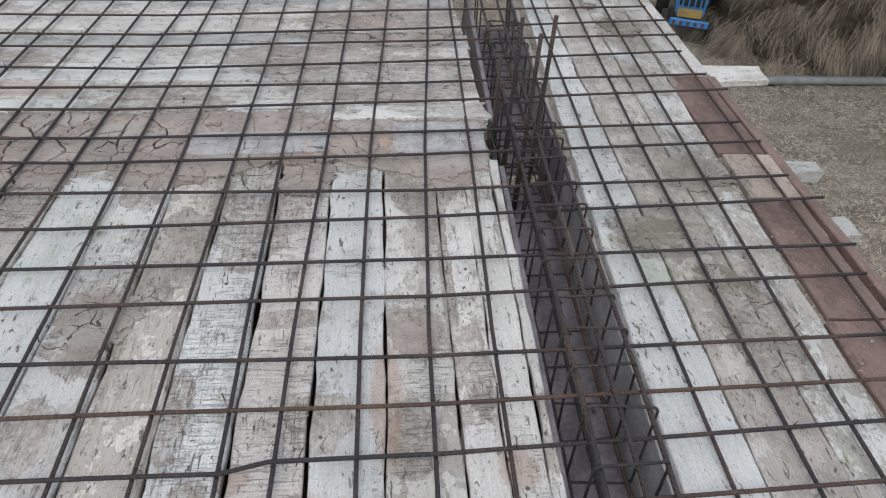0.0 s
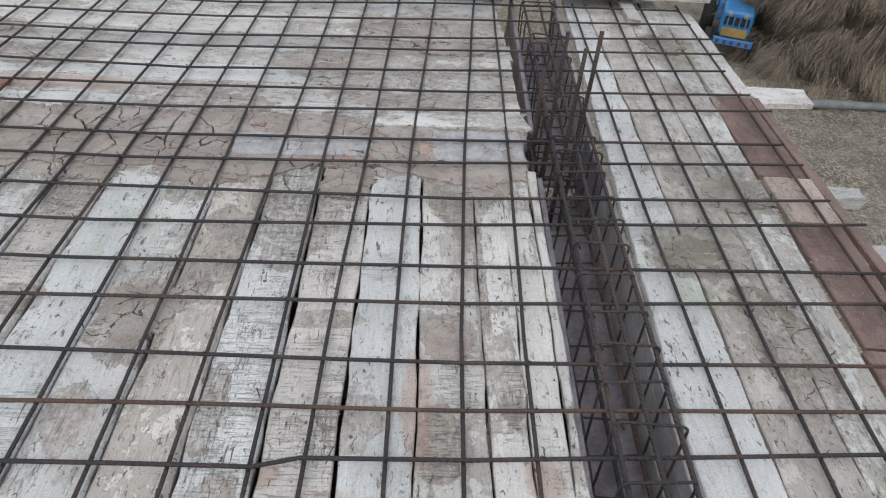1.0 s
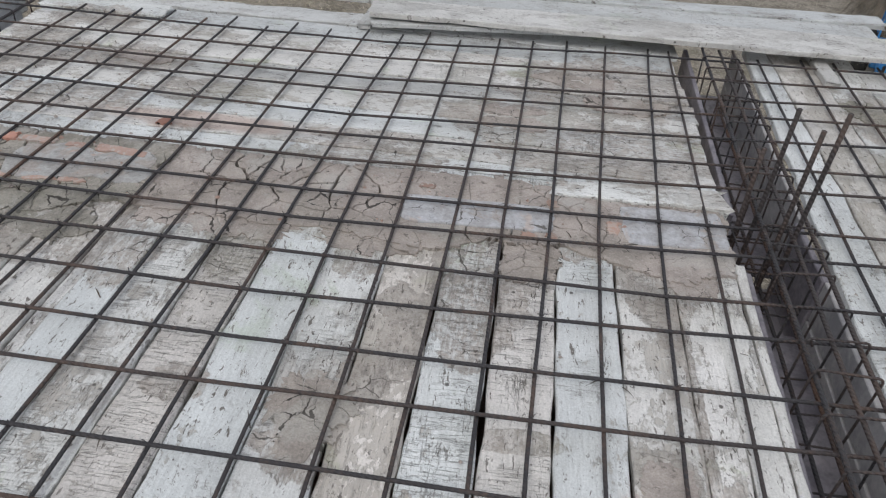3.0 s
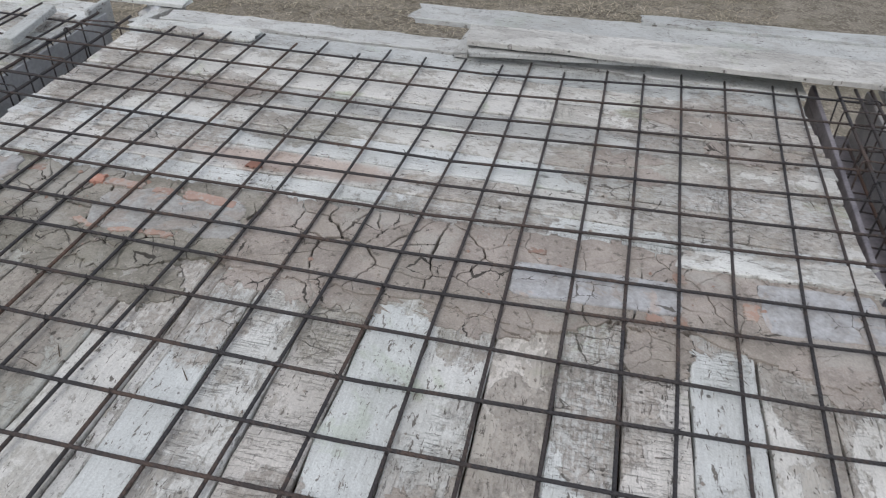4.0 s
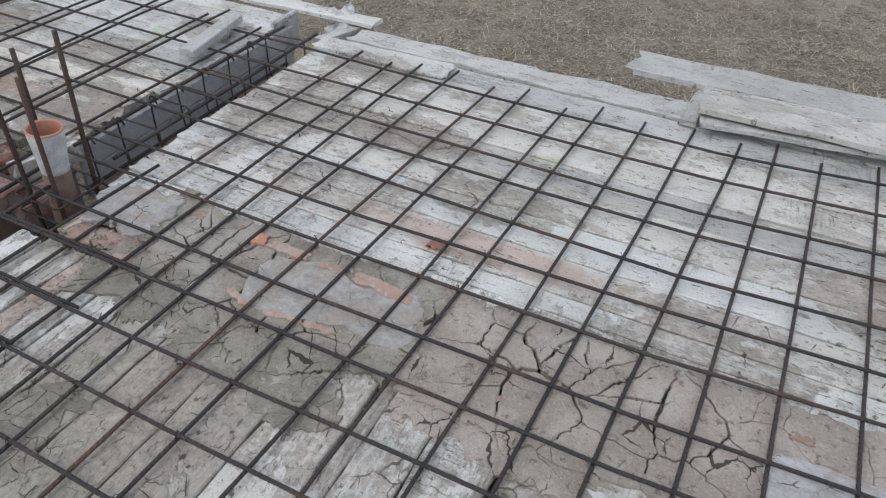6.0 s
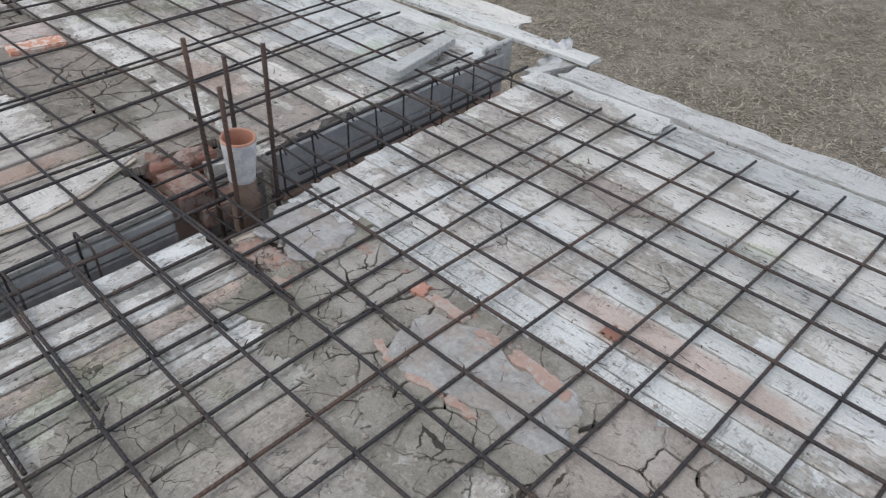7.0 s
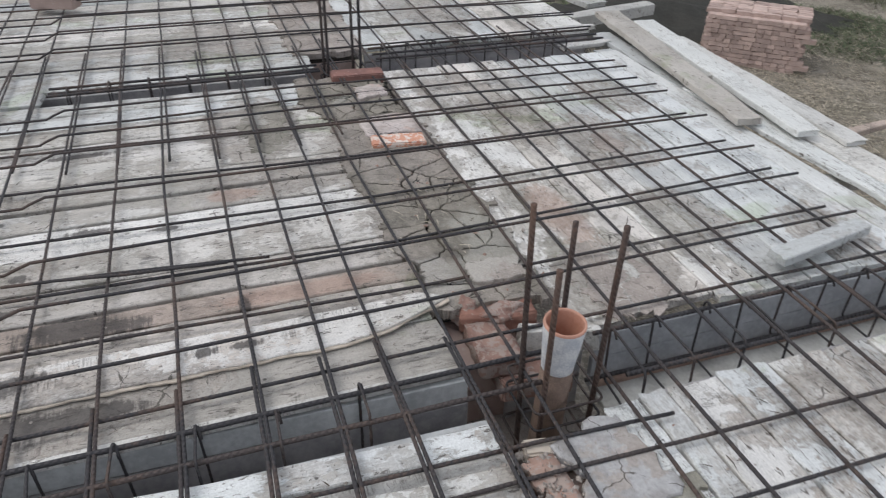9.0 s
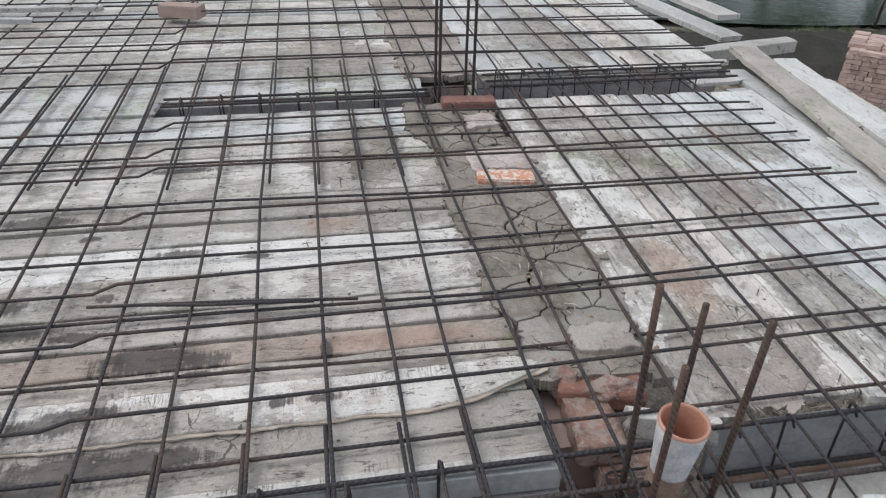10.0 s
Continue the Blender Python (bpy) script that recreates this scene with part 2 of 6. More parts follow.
    colour = m.mix(moss, colour, times(colour, (0.80, 0.86, 0.73)))
    # torn flecks, cement crumbs, dark specks and nail holes
    fleck = m.noise(m.scaled(way(24.0, 80.0), jump.outputs[0]), 1.0, 4.0, 0.62, 0.8)
    colour = m.mix(m.math("MULTIPLY", m.ramp(fleck, 0.615, 0.635), m.ramp(area, 0.36, 0.56, 0.35, 0.95)), colour, (0.135, 0.12, 0.105))
    speck = m.noise(m.where, 95.0, 4.0, 0.7)
    colour = m.mix(m.math("MULTIPLY", m.ramp(speck, 0.62, 0.67), m.ramp(area, 0.45, 0.6, 0.1, 0.75)), colour, (0.56, 0.54, 0.51))
    colour = m.mix(m.math("MULTIPLY", m.ramp(speck, 0.335, 0.38, 1.0, 0.0), m.ramp(blot, 0.42, 0.6, 0.3, 0.95)), colour, (0.12, 0.108, 0.095))
    dots = m.ramp(m.math("ADD", m.cells(m.where, 13.0), m.math("MULTIPLY", m.math("SUBTRACT", flake, 0.5), 0.25)), 0.06, 0.10, 1.0, 0.0)
    dots = m.math("MULTIPLY", dots, m.ramp(m.noise(m.where, 3.1), 0.47, 0.56))
    colour = m.mix(m.math("MULTIPLY", dots, 0.85), colour, (0.06, 0.052, 0.045))
    soot = m.math("MULTIPLY", m.ramp(m.noise(m.scaled(way(4.0, 9.0)), 1.0, 6.0, 0.7, 0.4), 0.62 - 0.05 * sooty, 0.72 - 0.08 * sooty), m.ramp(fine, 0.40, 0.56))
    colour = m.mix(m.math("MULTIPLY", soot, 0.72 * (1 - 0.8 * clean)), colour, (0.085, 0.08, 0.076))
    if along == "y":
        sawn = m.noise(m.scaled((7.0, 75.0, 20.0), jump.outputs[0]), 1.0, 3.0, 0.6, 0.3)
        comb = m.math("ADD", m.math("MULTIPLY", sawn, 1.2), m.math("MULTIPLY", flake, 0.9))
        burnt = m.ramp(m.math("ADD", blots(m, SOOT_Y), m.math("ADD", m.math("MULTIPLY", ragged, 1.3), comb)), 2.28, 2.68, 1.0, 0.0)
        colour = m.mix(m.math("MULTIPLY", burnt, 0.82), colour, (0.062, 0.055, 0.052))
    colour = times(colour, m.ramp(grit, 0.32, 0.68, 0.84, 1.10))
    height = m.math("ADD", m.math("ADD", m.math("MULTIPLY", fine, 0.40), m.math("MULTIPLY", flake, 0.40)), m.math("MULTIPLY", grit, 0.25))
    height = m.math("SUBTRACT", height, m.math("MULTIPLY", bare, 0.25))
    height = m.math("SUBTRACT", height, m.math("MULTIPLY", m.math("MAXIMUM", line, check), 0.5))
    height = m.math("ADD", height, m.math("MULTIPLY", wash, 0.4))
    height = m.math("SUBTRACT", height, split)
    return m.finish(colour, m.ramp(blot, 0.3, 0.7, 0.50, 0.78), height, 0.005, 0.0, 0.45)


def both(name, *how, **more):
    return {a: plank_material(name + "_" + a, a, *how, **more) for a in "xy"}


M_PLANK = both("whitewashed_plank", (0.765, 0.775, 0.77), worn=0.5, tint=(0.68, 0.63, 0.585), hatch=0.4)
M_DUSTY = both("dusty_whitewashed_plank", (0.68, 0.675, 0.655), worn=0.95, muddy=1.2, sooty=0.7, hatch=0.1)
M_CLEAN = both("clean_whitewashed_plank", (0.75, 0.765, 0.76), worn=0.3, muddy=-0.4, tint=(0.72, 0.70, 0.67), clean=0.3, hatch=0.2)
M_CREAM = both("cream_worn_plank", (0.78, 0.76, 0.735), worn=0.85, muddy=-0.1, tint=(0.72, 0.67, 0.625), hatch=0.15)
M_CHECKED = both("checked_whitewashed_plank", (0.77, 0.78, 0.77), worn=0.3, muddy=-0.2, hatch=1.15)
M_MUDDY = both("mud_filmed_plank", (0.56, 0.555, 0.52), worn=0.8, muddy=2.4, hatch=0.0)
M_GREYPLANK = both("bare_grey_plank", (0.58, 0.59, 0.585), (0.34, 0.33, 0.315), 0.3, -1.2, (0.57, 0.56, 0.54), clean=0.5)
M_DAMP = {"y": plank_material("damp_grey_plank", "y", (0.50, 0.485, 0.46), (0.28, 0.265, 0.245), 0.4, -1.0, (0.48, 0.445, 0.405), clean=0.3)}
M_FRESH = plain_material("freshly_torn_wood", (0.66, 0.585, 0.49), (0.50, 0.43, 0.355), 0.8, 30.0)
M_SPLIT = plank_material("cream_split_board", "y", (0.80, 0.765, 0.73), (0.42, 0.37, 0.325), 0.45, -0.3, tint=(0.74, 0.67, 0.63), clean=0.4)
M_WALK = plank_material("clean_whitewashed_board", "x", (0.74, 0.745, 0.725), (0.40, 0.38, 0.35), 0.0, -2.0, tint=(0.72, 0.72, 0.70), clean=0.8)
M_TAN = {"x": plank_material("weathered_tan_plank", "x", (0.54, 0.50, 0.455), (0.33, 0.30, 0.265), 0.15, -1.5)}
M_RUSTPLY = plank_material("red_brown_shutter_ply", "y", (0.265, 0.18, 0.155), (0.12, 0.085, 0.075), 0.5, -1.0, (0.34, 0.24, 0.205))
M_BROWN = both("brown_stained_plank", (0.53, 0.45, 0.40), (0.28, 0.235, 0.20), 0.5, 0.3, (0.48, 0.37, 0.31))
KINDS = {"p": M_PLANK, "d": M_DUSTY, "w": M_CLEAN, "c": M_CREAM, "h": M_CHECKED, "m": M_MUDDY, "g": M_GREYPLANK, "b": M_BROWN, "k": M_DAMP}


def mud_material(name, a, b, c, greenish=0.6):
    m = Nodes(name)
    n1, n2 = m.noise(m.where, 7.0, 8.0, 0.66), m.noise(m.where, 75.0, 6.0, 0.72)
    col = m.mix(m.ramp(n1, 0.42, 0.56), a, b)
    col = m.mix(m.ramp(n2, 0.5, 0.68, 0.0, 0.7), col, c)
    col = m.mix(m.ramp(m.noise(m.where, 34.0, 6.0, 0.7), 0.58, 0.64, 0.0, 0.75), col, (0.15, 0.134, 0.117))
    col = m.mix(m.ramp(m.noise(m.where, 2.3, 6.0, 0.62), 0.54, 0.60, 0.0, 0.55), col, (0.47, 0.45, 0.42))
    col = m.mix(m.ramp(m.noise(m.where, 1.6, 5.0, 0.6), 0.46, 0.58, 0.0, greenish), col, m.mix(1.0, col, (0.72, 0.75, 0.69), "MULTIPLY"))
    col = m.mix(1.0, col, m.ramp(m.noise(m.where, 190.0, 5.0, 0.75), 0.32, 0.68, 0.80, 1.14), "MULTIPLY")
    split = m.math("MULTIPLY", hairline(m, 8.5, 0.026), m.ramp(m.noise(m.where, 2.7, 3.0), 0.45, 0.55, 0.0, 1.0))
    col = m.mix(m.math("MULTIPLY", split, 0.9), col, (0.034, 0.03, 0.026))
    return m.finish(col, 0.8, m.math("SUBTRACT", m.math("ADD", m.math("MULTIPLY", n2, 0.6), n1), split), 0.010, 0.0, 0.35)


M_MUD = mud_material("dried_mud", (0.42, 0.372, 0.338), (0.335, 0.297, 0.268), (0.49, 0.44, 0.405), 0.3)
M_MUDGREEN = mud_material("greenish_dried_mud", (0.335, 0.312, 0.272), (0.25, 0.235, 0.203), (0.41, 0.385, 0.34), 0.7)
M_DAMPMUD = mud_material("damp_dark_mud", (0.325, 0.29, 0.256), (0.245, 0.22, 0.194), (0.40, 0.362, 0.325))
# near-black, so the bed's colour supplies the shade down in the cracks
M_MUDBASE = mud_material("crack_shade_mud_bed", (0.034, 0.031, 0.027), (0.024, 0.022, 0.019), (0.05, 0.045, 0.04))


def smear_material(name, pale, pink, pinkness, bare=0.5):
    """Mortar and brick dust smeared over mud, with worn patches."""
    m = Nodes(name)
    n1, n2, n3 = m.noise(m.where, 6.0, 7.0, 0.66, 0.4), m.noise(m.where, 60.0, 6.0, 0.72), m.noise(m.where, 14.0, 6.0, 0.66, 0.3)
    col = m.mix(m.ramp(n3, 0.42, 0.62), pale, (pale[0] * 0.78, pale[1] * 0.76, pale[2] * 0.74))
    col = m.mix(m.ramp(m.noise(m.where, 8.5, 5.0, 0.6, 0.6), 0.62 - 0.14 * pinkness, 0.70 - 0.14 * pinkness, 0.0, 0.8), col, pink)
    col = m.mix(m.ramp(n1, 0.60 - 0.1 * bare, 0.66 - 0.1 * bare, 0.0, 0.85), col, (0.37, 0.335, 0.305))
    col = m.mix(m.ramp(n2, 0.60, 0.70, 0.0, 0.5), col, (0.20, 0.18, 0.165))
    col = m.mix(1.0, col, m.ramp(n2, 0.3, 0.65, 1.1, 0.84), "MULTIPLY")
    split = hairline(m, 10.0, 0.02)
    col = m.mix(m.math("MULTIPLY", split, 0.8), col, (0.07, 0.06, 0.05))
    return m.finish(col, 0.82, m.math("SUBTRACT", m.math("ADD", n1, m.math("MULTIPLY", n2, 0.6)), split), 0.007, 0.0, 0.3)


def steel_material(name, dark, rust, amount):
    m = Nodes(name)
    n1, n2 = m.noise(m.where, 4.0, 4.0), m.noise(m.where, 90.0, 4.0)
    f = m.ramp(m.math("ADD", m.math("MULTIPLY", n1, 0.7), m.math("MULTIPLY", n2, 0.3)), 0.55 - 0.2 * amount, 0.68 - 0.1 * amount)
    col = m.mix(f, dark, rust)
    col = m.mix(m.ramp(m.chance, 0.5, 1.0, 0.0, 0.4), col, rust)
    ribs = m.add("ShaderNodeTexWave")
    ribs.bands_direction = "DIAGONAL"
    ribs.inputs["Scale"].default_value = 34.0
    m.put(ribs.inputs["Vector"], m.where)
    return m.finish(col, 0.62, m.math("ADD", ribs.outputs["Fac"], m.math("MULTIPLY", n2, 0.4)), 0.003, 0.2, 0.35)


M_BAR = steel_material("dull_rebar_steel", (0.046, 0.044, 0.047), (0.10, 0.072, 0.06), 0.35)
M_RUST = steel_material("rusted_rebar_steel", (0.075, 0.056, 0.050), (0.135, 0.085, 0.064), 0.6)


def brick_material(name, base, dark, pale, paint=0.0, smear=(0.60, 0.57, 0.53)):
    m = Nodes(name)
    n1, n2 = m.noise(m.where, 9.0, 5.0), m.noise(m.where, 55.0, 4.0)
    col = m.mix(m.ramp(n1, 0.35, 0.65), base, dark)
    col = m.mix(m.ramp(n2, 0.58, 0.7, 0.0, 0.7), col, pale)
    if paint:
        col = m.mix(m.ramp(m.noise(m.where, 24.0, 6.0, 0.7, 0.4), 0.5, 0.54, 0.0, paint), col, smear)
    col = m.mix(1.0, col, m.ramp(m.chance, 0.0, 1.0, 0.75, 1.15), "MULTIPLY")
    return m.finish(col, 0.9, m.math("ADD", n1, m.math("MULTIPLY", n2, 0.5)), 0.006, 0.0, 0.2)


M_BRICK = brick_material("fired_clay_brick", (0.44, 0.24, 0.185), (0.33, 0.175, 0.135), (0.52, 0.43, 0.38))
M_BRICKPALE = brick_material("dusty_clay_brick", (0.52, 0.40, 0.355), (0.45, 0.345, 0.305), (0.56, 0.48, 0.44))
M_ORANGE = brick_material("bright_orange_brick", (0.55, 0.285, 0.195), (0.45, 0.225, 0.155), (0.68, 0.62, 0.57), 0.8)
M_MORTARED = brick_material("mortar_smeared_brick", (0.44, 0.29, 0.24), (0.31, 0.19, 0.158), (0.52, 0.45, 0.41), 0.75, (0.49, 0.42, 0.375))
M_EDGE = brick_material("dusty_orange_brick_edge", (0.40, 0.285, 0.24), (0.33, 0.23, 0.195), (0.42, 0.37, 0.34), 0.85, (0.39, 0.345, 0.315))
M_YELLOWISH = brick_material("yellowish_mortar_block", (0.60, 0.53, 0.45), (0.52, 0.45, 0.38), (0.64, 0.58, 0.52))
M_DARKBRICK = brick_material("dark_red_brick", (0.23, 0.125, 0.105), (0.16, 0.09, 0.08), (0.32, 0.22, 0.19))
M_CHIP = brick_material("dusty_brick_chip", (0.41, 0.275, 0.225), (0.36, 0.255, 0.21), (0.43, 0.38, 0.34), 0.65, (0.40, 0.355, 0.32))


M_SLAB = smear_material("smooth_cement_slab", (0.47, 0.475, 0.49), (0.48, 0.41, 0.37), 0.25, 0.35)
M_CHIPSLAB = smear_material("bluish_chipped_cement", (0.42, 0.418, 0.41), (0.44, 0.33, 0.28), 0.2, 0.9)
M_SMEAR = smear_material("muddy_mortar_smear", (0.42, 0.418, 0.42), (0.42, 0.34, 0.30), 0.0, 0.9)
M_ROSESLAB = smear_material("pale_pinkish_cement", (0.56, 0.50, 0.475), (0.52, 0.40, 0.345), 0.4, 0.1)
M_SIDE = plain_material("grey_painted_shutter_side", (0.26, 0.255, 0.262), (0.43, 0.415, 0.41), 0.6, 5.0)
# dark tone paints the shade deep in the troughs and pocket
M_SIDEDARK = plain_material("shade_toned_shutter_board", (0.14, 0.13, 0.152), (0.27, 0.255, 0.275), 0.55, 7.0)
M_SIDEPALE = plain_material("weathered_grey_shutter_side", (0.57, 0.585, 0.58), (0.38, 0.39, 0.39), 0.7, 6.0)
M_SIDEBLUE = plain_material("bluish_grey_shutter_side", (0.46, 0.475, 0.495), (0.31, 0.32, 0.335), 0.6, 6.0)
M_SIDEFLOOR = plain_material("grey_green_shutter_bottom", (0.56, 0.56, 0.53), (0.38, 0.375, 0.35), 0.8, 7.0)
M_FILLET = plain_material("brown_wooden_strip", (0.42, 0.30, 0.24), (0.28, 0.19, 0.15), 0.8, 9.0)
M_EARTH = plain_material("dark_damp_earth", (0.052, 0.050, 0.044), (0.032, 0.032, 0.028), 0.95, 2.0, 0.02)
M_PVCWHITE = plain_material("limewashed_plastic", (0.70, 0.70, 0.69), (0.42, 0.44, 0.48), 0.6, 20.0)
M_PVCORANGE = plain_material("orange_plastic_pipe", (0.54, 0.30, 0.22), (0.46, 0.24, 0.17), 0.5, 14.0)
M_PVCBROWN = plain_material("muddy_brown_pipe", (0.31, 0.225, 0.18), (0.20, 0.145, 0.115), 0.75, 24.0)
M_BLUE = plain_material("blue_vehicle_paint", (0.03, 0.19, 0.50), (0.08, 0.26, 0.50), 0.45, 9.0)
M_YELLOW = plain_material("yellow_vehicle_paint", (0.38, 0.27, 0.09), (0.24, 0.18, 0.08), 0.6, 8.0)
M_RED = plain_material("red_vehicle_paint", (0.16, 0.05, 0.07), (0.10, 0.04, 0.07), 0.5, 8.0)
M_RUBBER = plain_material("black_tyre_rubber", (0.02, 0.02, 0.02), (0.035, 0.033, 0.03), 0.85, 20.0)
M_LENS = plain_material("pale_lamp_lens", (0.26, 0.34, 0.42), (0.15, 0.21, 0.28), 0.2, 20.0)
M_STRAW = plain_material("dry_straw", (0.325, 0.28, 0.222), (0.168, 0.145, 0.115), 0.9, 4.0, vary=0.6)
# paler copy of the straw, with the highlights put into its colour
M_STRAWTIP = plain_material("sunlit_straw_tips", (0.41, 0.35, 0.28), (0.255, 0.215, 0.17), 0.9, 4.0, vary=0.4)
# straw colour darkened to stand for the shade between the tufts
M_STRAWDARK = plain_material("shaded_inner_straw", (0.15, 0.125, 0.095), (0.085, 0.07, 0.055), 0.95, 9.0, 0.02)
M_STRAWPALE = plain_material("bleached_straw", (0.46, 0.415, 0.335), (0.27, 0.24, 0.19), 0.9, 5.0, vary=0.45)
M_GRASS = plain_material("withered_grass", (0.40, 0.35, 0.275), (0.235, 0.21, 0.158), 0.9, 1.2, vary=0.5)
M_WEED = plain_material("dull_green_weeds", (0.13, 0.14, 0.085), (0.08, 0.09, 0.055), 0.85, 1.0, vary=0.5)
M_GREENGRASS = plain_material("dull_green_grass", (0.125, 0.145, 0.085), (0.075, 0.092, 0.052), 0.85, 1.0, vary=0.4)
M_ROLL = plain_material("dark_plastic_roll", (0.16, 0.18, 0.185), (0.23, 0.245, 0.25), 0.55, 6.0)
M_LEAF = plain_material("dull_green_leaves", (0.035, 0.065, 0.025), (0.06, 0.085, 0.035), 0.8, 4.0, vary=0.4)
M_TRUNK = plain_material("tree_bark", (0.10, 0.075, 0.055), (0.06, 0.05, 0.04), 0.9, 12.0)
M_WATER = plain_material("murky_green_pond", (0.022, 0.040, 0.030), (0.032, 0.052, 0.036), 0.16, 0.6, 0.01, 0.0, 0.5)


def ground_material():
    m = Nodes("dry_field_soil")
    big, mid, small = m.noise(m.where, 0.35, 5.0), m.noise(m.where, 3.0, 6.0, 0.65), m.noise(m.where, 28.0, 5.0, 0.7)
    col = m.mix(m.ramp(big, 0.4, 0.62), (0.28, 0.252, 0.212), (0.225, 0.205, 0.172))
    col = m.mix(m.ramp(mid, 0.46, 0.56, 0.0, 0.8), col, (0.15, 0.132, 0.108))
    col = m.mix(m.ramp(small, 0.51, 0.58, 0.0, 0.8), col, (0.41, 0.375, 0.312))
    col = m.mix(m.ramp(m.noise(m.where, 0.9, 5.0), 0.52, 0.66, 0.0, 0.45), col, (0.165, 0.155, 0.11))
    return m.finish(col, 0.95, m.math("ADD", mid, small), 0.03, 0.0, 0.1)


M_GROUND = ground_material()


# ---- mesh helpers ----
def linked(name, verts, faces, mat, parent=None, label="", smooth=False):
    """One mesh object, its origin at the middle of its foot."""
    v = np.array(verts, dtype=float)
    base = Vector((float((v[:, 0].min() + v[:, 0].max()) / 2), float((v[:, 1].min() + v[:, 1].max()) / 2), float(v[:, 2].min())))
    me = bpy.data.meshes.new(name)
    me.from_pydata([tuple(p) for p in (v - np.array(base))], [], [tuple(f) for f in faces])
    me.materials.append(mat)
    if smooth:
        me.shade_smooth()
    me.update()
    ob = new(name, me)
    if parent is None:
        ob.location = base
    else:
        ob.parent = parent
        at = Vector(parent.location)
        up = parent.parent
        while up is not None:
            at += Vector(up.location)
            up = up.parent
        ob.location = base - at
    if label:
        ob["label"] = label
    return ob


def holder(name, place, label="", category="", group="", kind=""):
    ob = new(name)
    ob.location = place
    ob.empty_display_size = 0.05
    return tagged(ob, label, category, group, kind)


def tube(points, r, sides=8, caps=True):
    """A round bar along a line of points: vertices and faces."""
    pts = [Vector(p) for p in points]
    verts, faces = [], []
    side = None
    for i, p in enumerate(pts):
        d = (pts[min(i + 1, len(pts) - 1)] - pts[max(i - 1, 0)]).normalized()
        if side is None:
            side = d.orthogonal().normalized()
        side = (side - d * side.dot(d)).normalized()
        other = d.cross(side)
        rr = r[i] if isinstance(r, (list, tuple)) else r
        for k in range(sides):
            a = 2 * math.pi * k / sides
            verts.append(tuple(p + (side * math.cos(a) + other * math.sin(a)) * rr))
    for i in range(len(pts) - 1):
        for k in range(sides):
            a, b = i * sides + k, i * sides + (k + 1) % sides
            faces.append((a, b, b + sides, a + sides))
    if caps:
        faces.append(tuple(reversed(range(sides))))
        faces.append(tuple(range((len(pts) - 1) * sides, len(pts) * sides)))
    return verts, faces


def box_mesh(x0, x1, y0, y1, z0, z1, c=0.003):
    """A box with chamfered edges."""
    bm = bmesh.new()
    bmesh.ops.create_cube(bm, size=1.0, matrix=Matrix.LocRotScale(((x0 + x1) / 2, (y0 + y1) / 2, (z0 + z1) / 2), None, (x1 - x0, y1 - y0, z1 - z0)))
    if c:
        bmesh.ops.bevel(bm, geom=list(bm.edges), offset=c, segments=1, affect="EDGES")
    v = [tuple(p.co) for p in bm.verts]
    bm.verts.index_update()
    f = [tuple(q.index for q in face.verts) for face in bm.faces]
    bm.free()
    return v, f


def wob(x, y, z=0.0, s=1.0):
    return noise.noise(Vector((x * s, y * s, z * s)))


def board_mesh(a, b, wide_a, wide_b, z_a, z_b, thick, ragged=0.004, end=0.006, seed=0.0, warp=0.002, tilt=0.0, step=0.09):
    """A sawn board from the middle of one end, a, to the other, b, with its own width at each end, wavering edges and worn corners."""
    a, b = Vector((a[0], a[1])), Vector((b[0], b[1]))
    run = b - a
    length = run.length
    d = run / length
    s = Vector((-d.y, d.x))
    n = max(4, int(length / step))
    c = 0.004
    verts, faces = [], []
    for i in range(n + 1):
        f = i / n
        w = wide_a + (wide_b - wide_a) * f
        z = z_a + (z_b - z_a) * f
        l = -w / 2 + ragged * wob(f * length * 5, seed * 3.7, 1.0) + 0.5 * ragged * wob(f * length * 19, seed, 4.0)
        r = w / 2 + ragged * wob(f * length * 5, seed * 3.7, 9.0) + 0.5 * ragged * wob(f * length * 19, seed, 6.0)
        lift = warp * wob(f * length * 1.4, seed * 1.3, 2.0)
        cup = warp * 0.8 * wob(seed, 3.1, 0.7)
        prof = [(l, -thick), (l, -c), (l + c, 0), (l + (r - l) * 0.33, cup), (l + (r - l) * 0.66, cup), (r - c, 0), (r, -c), (r, -thick)]
        for k, (u, h) in enumerate(prof):
            e = 0.0
            if i in (0, n):
                e = end * (wob(k * 1.7, seed * 5.1, 3.0 + i) + (0.6 if k in (0, 1, 6, 7) else 0.0) * 0.3) * (1 if i == 0 else -1)
            p = a + d * (f * length + e) + s * u
            verts.append((p.x, p.y, z + lift + h + tilt * u))
    m = 8
    for i in range(n):
        for k in range(m):
            p, q = i * m + k, i * m + (k + 1) % m
            faces.append((p, p + m, q + m, q))
    faces.append(tuple(range(m)))
    faces.append(tuple(reversed(range(n * m, n * m + m))))
    return verts, faces


def board(name, parent, mat, a, b, wa, wb=None, z=0.0, z2=None, thick=0.028, label="", **how):
    v, f = board_mesh(a, b, wa, wa if wb is None else wb, z, z if z2 is None else z2, thick, seed=random.uniform(0, 60), **how)
    return linked(name, v, f, mat, parent, label)


# ---- the ground and the walls that carry the deck ----
GROUND = -2.6


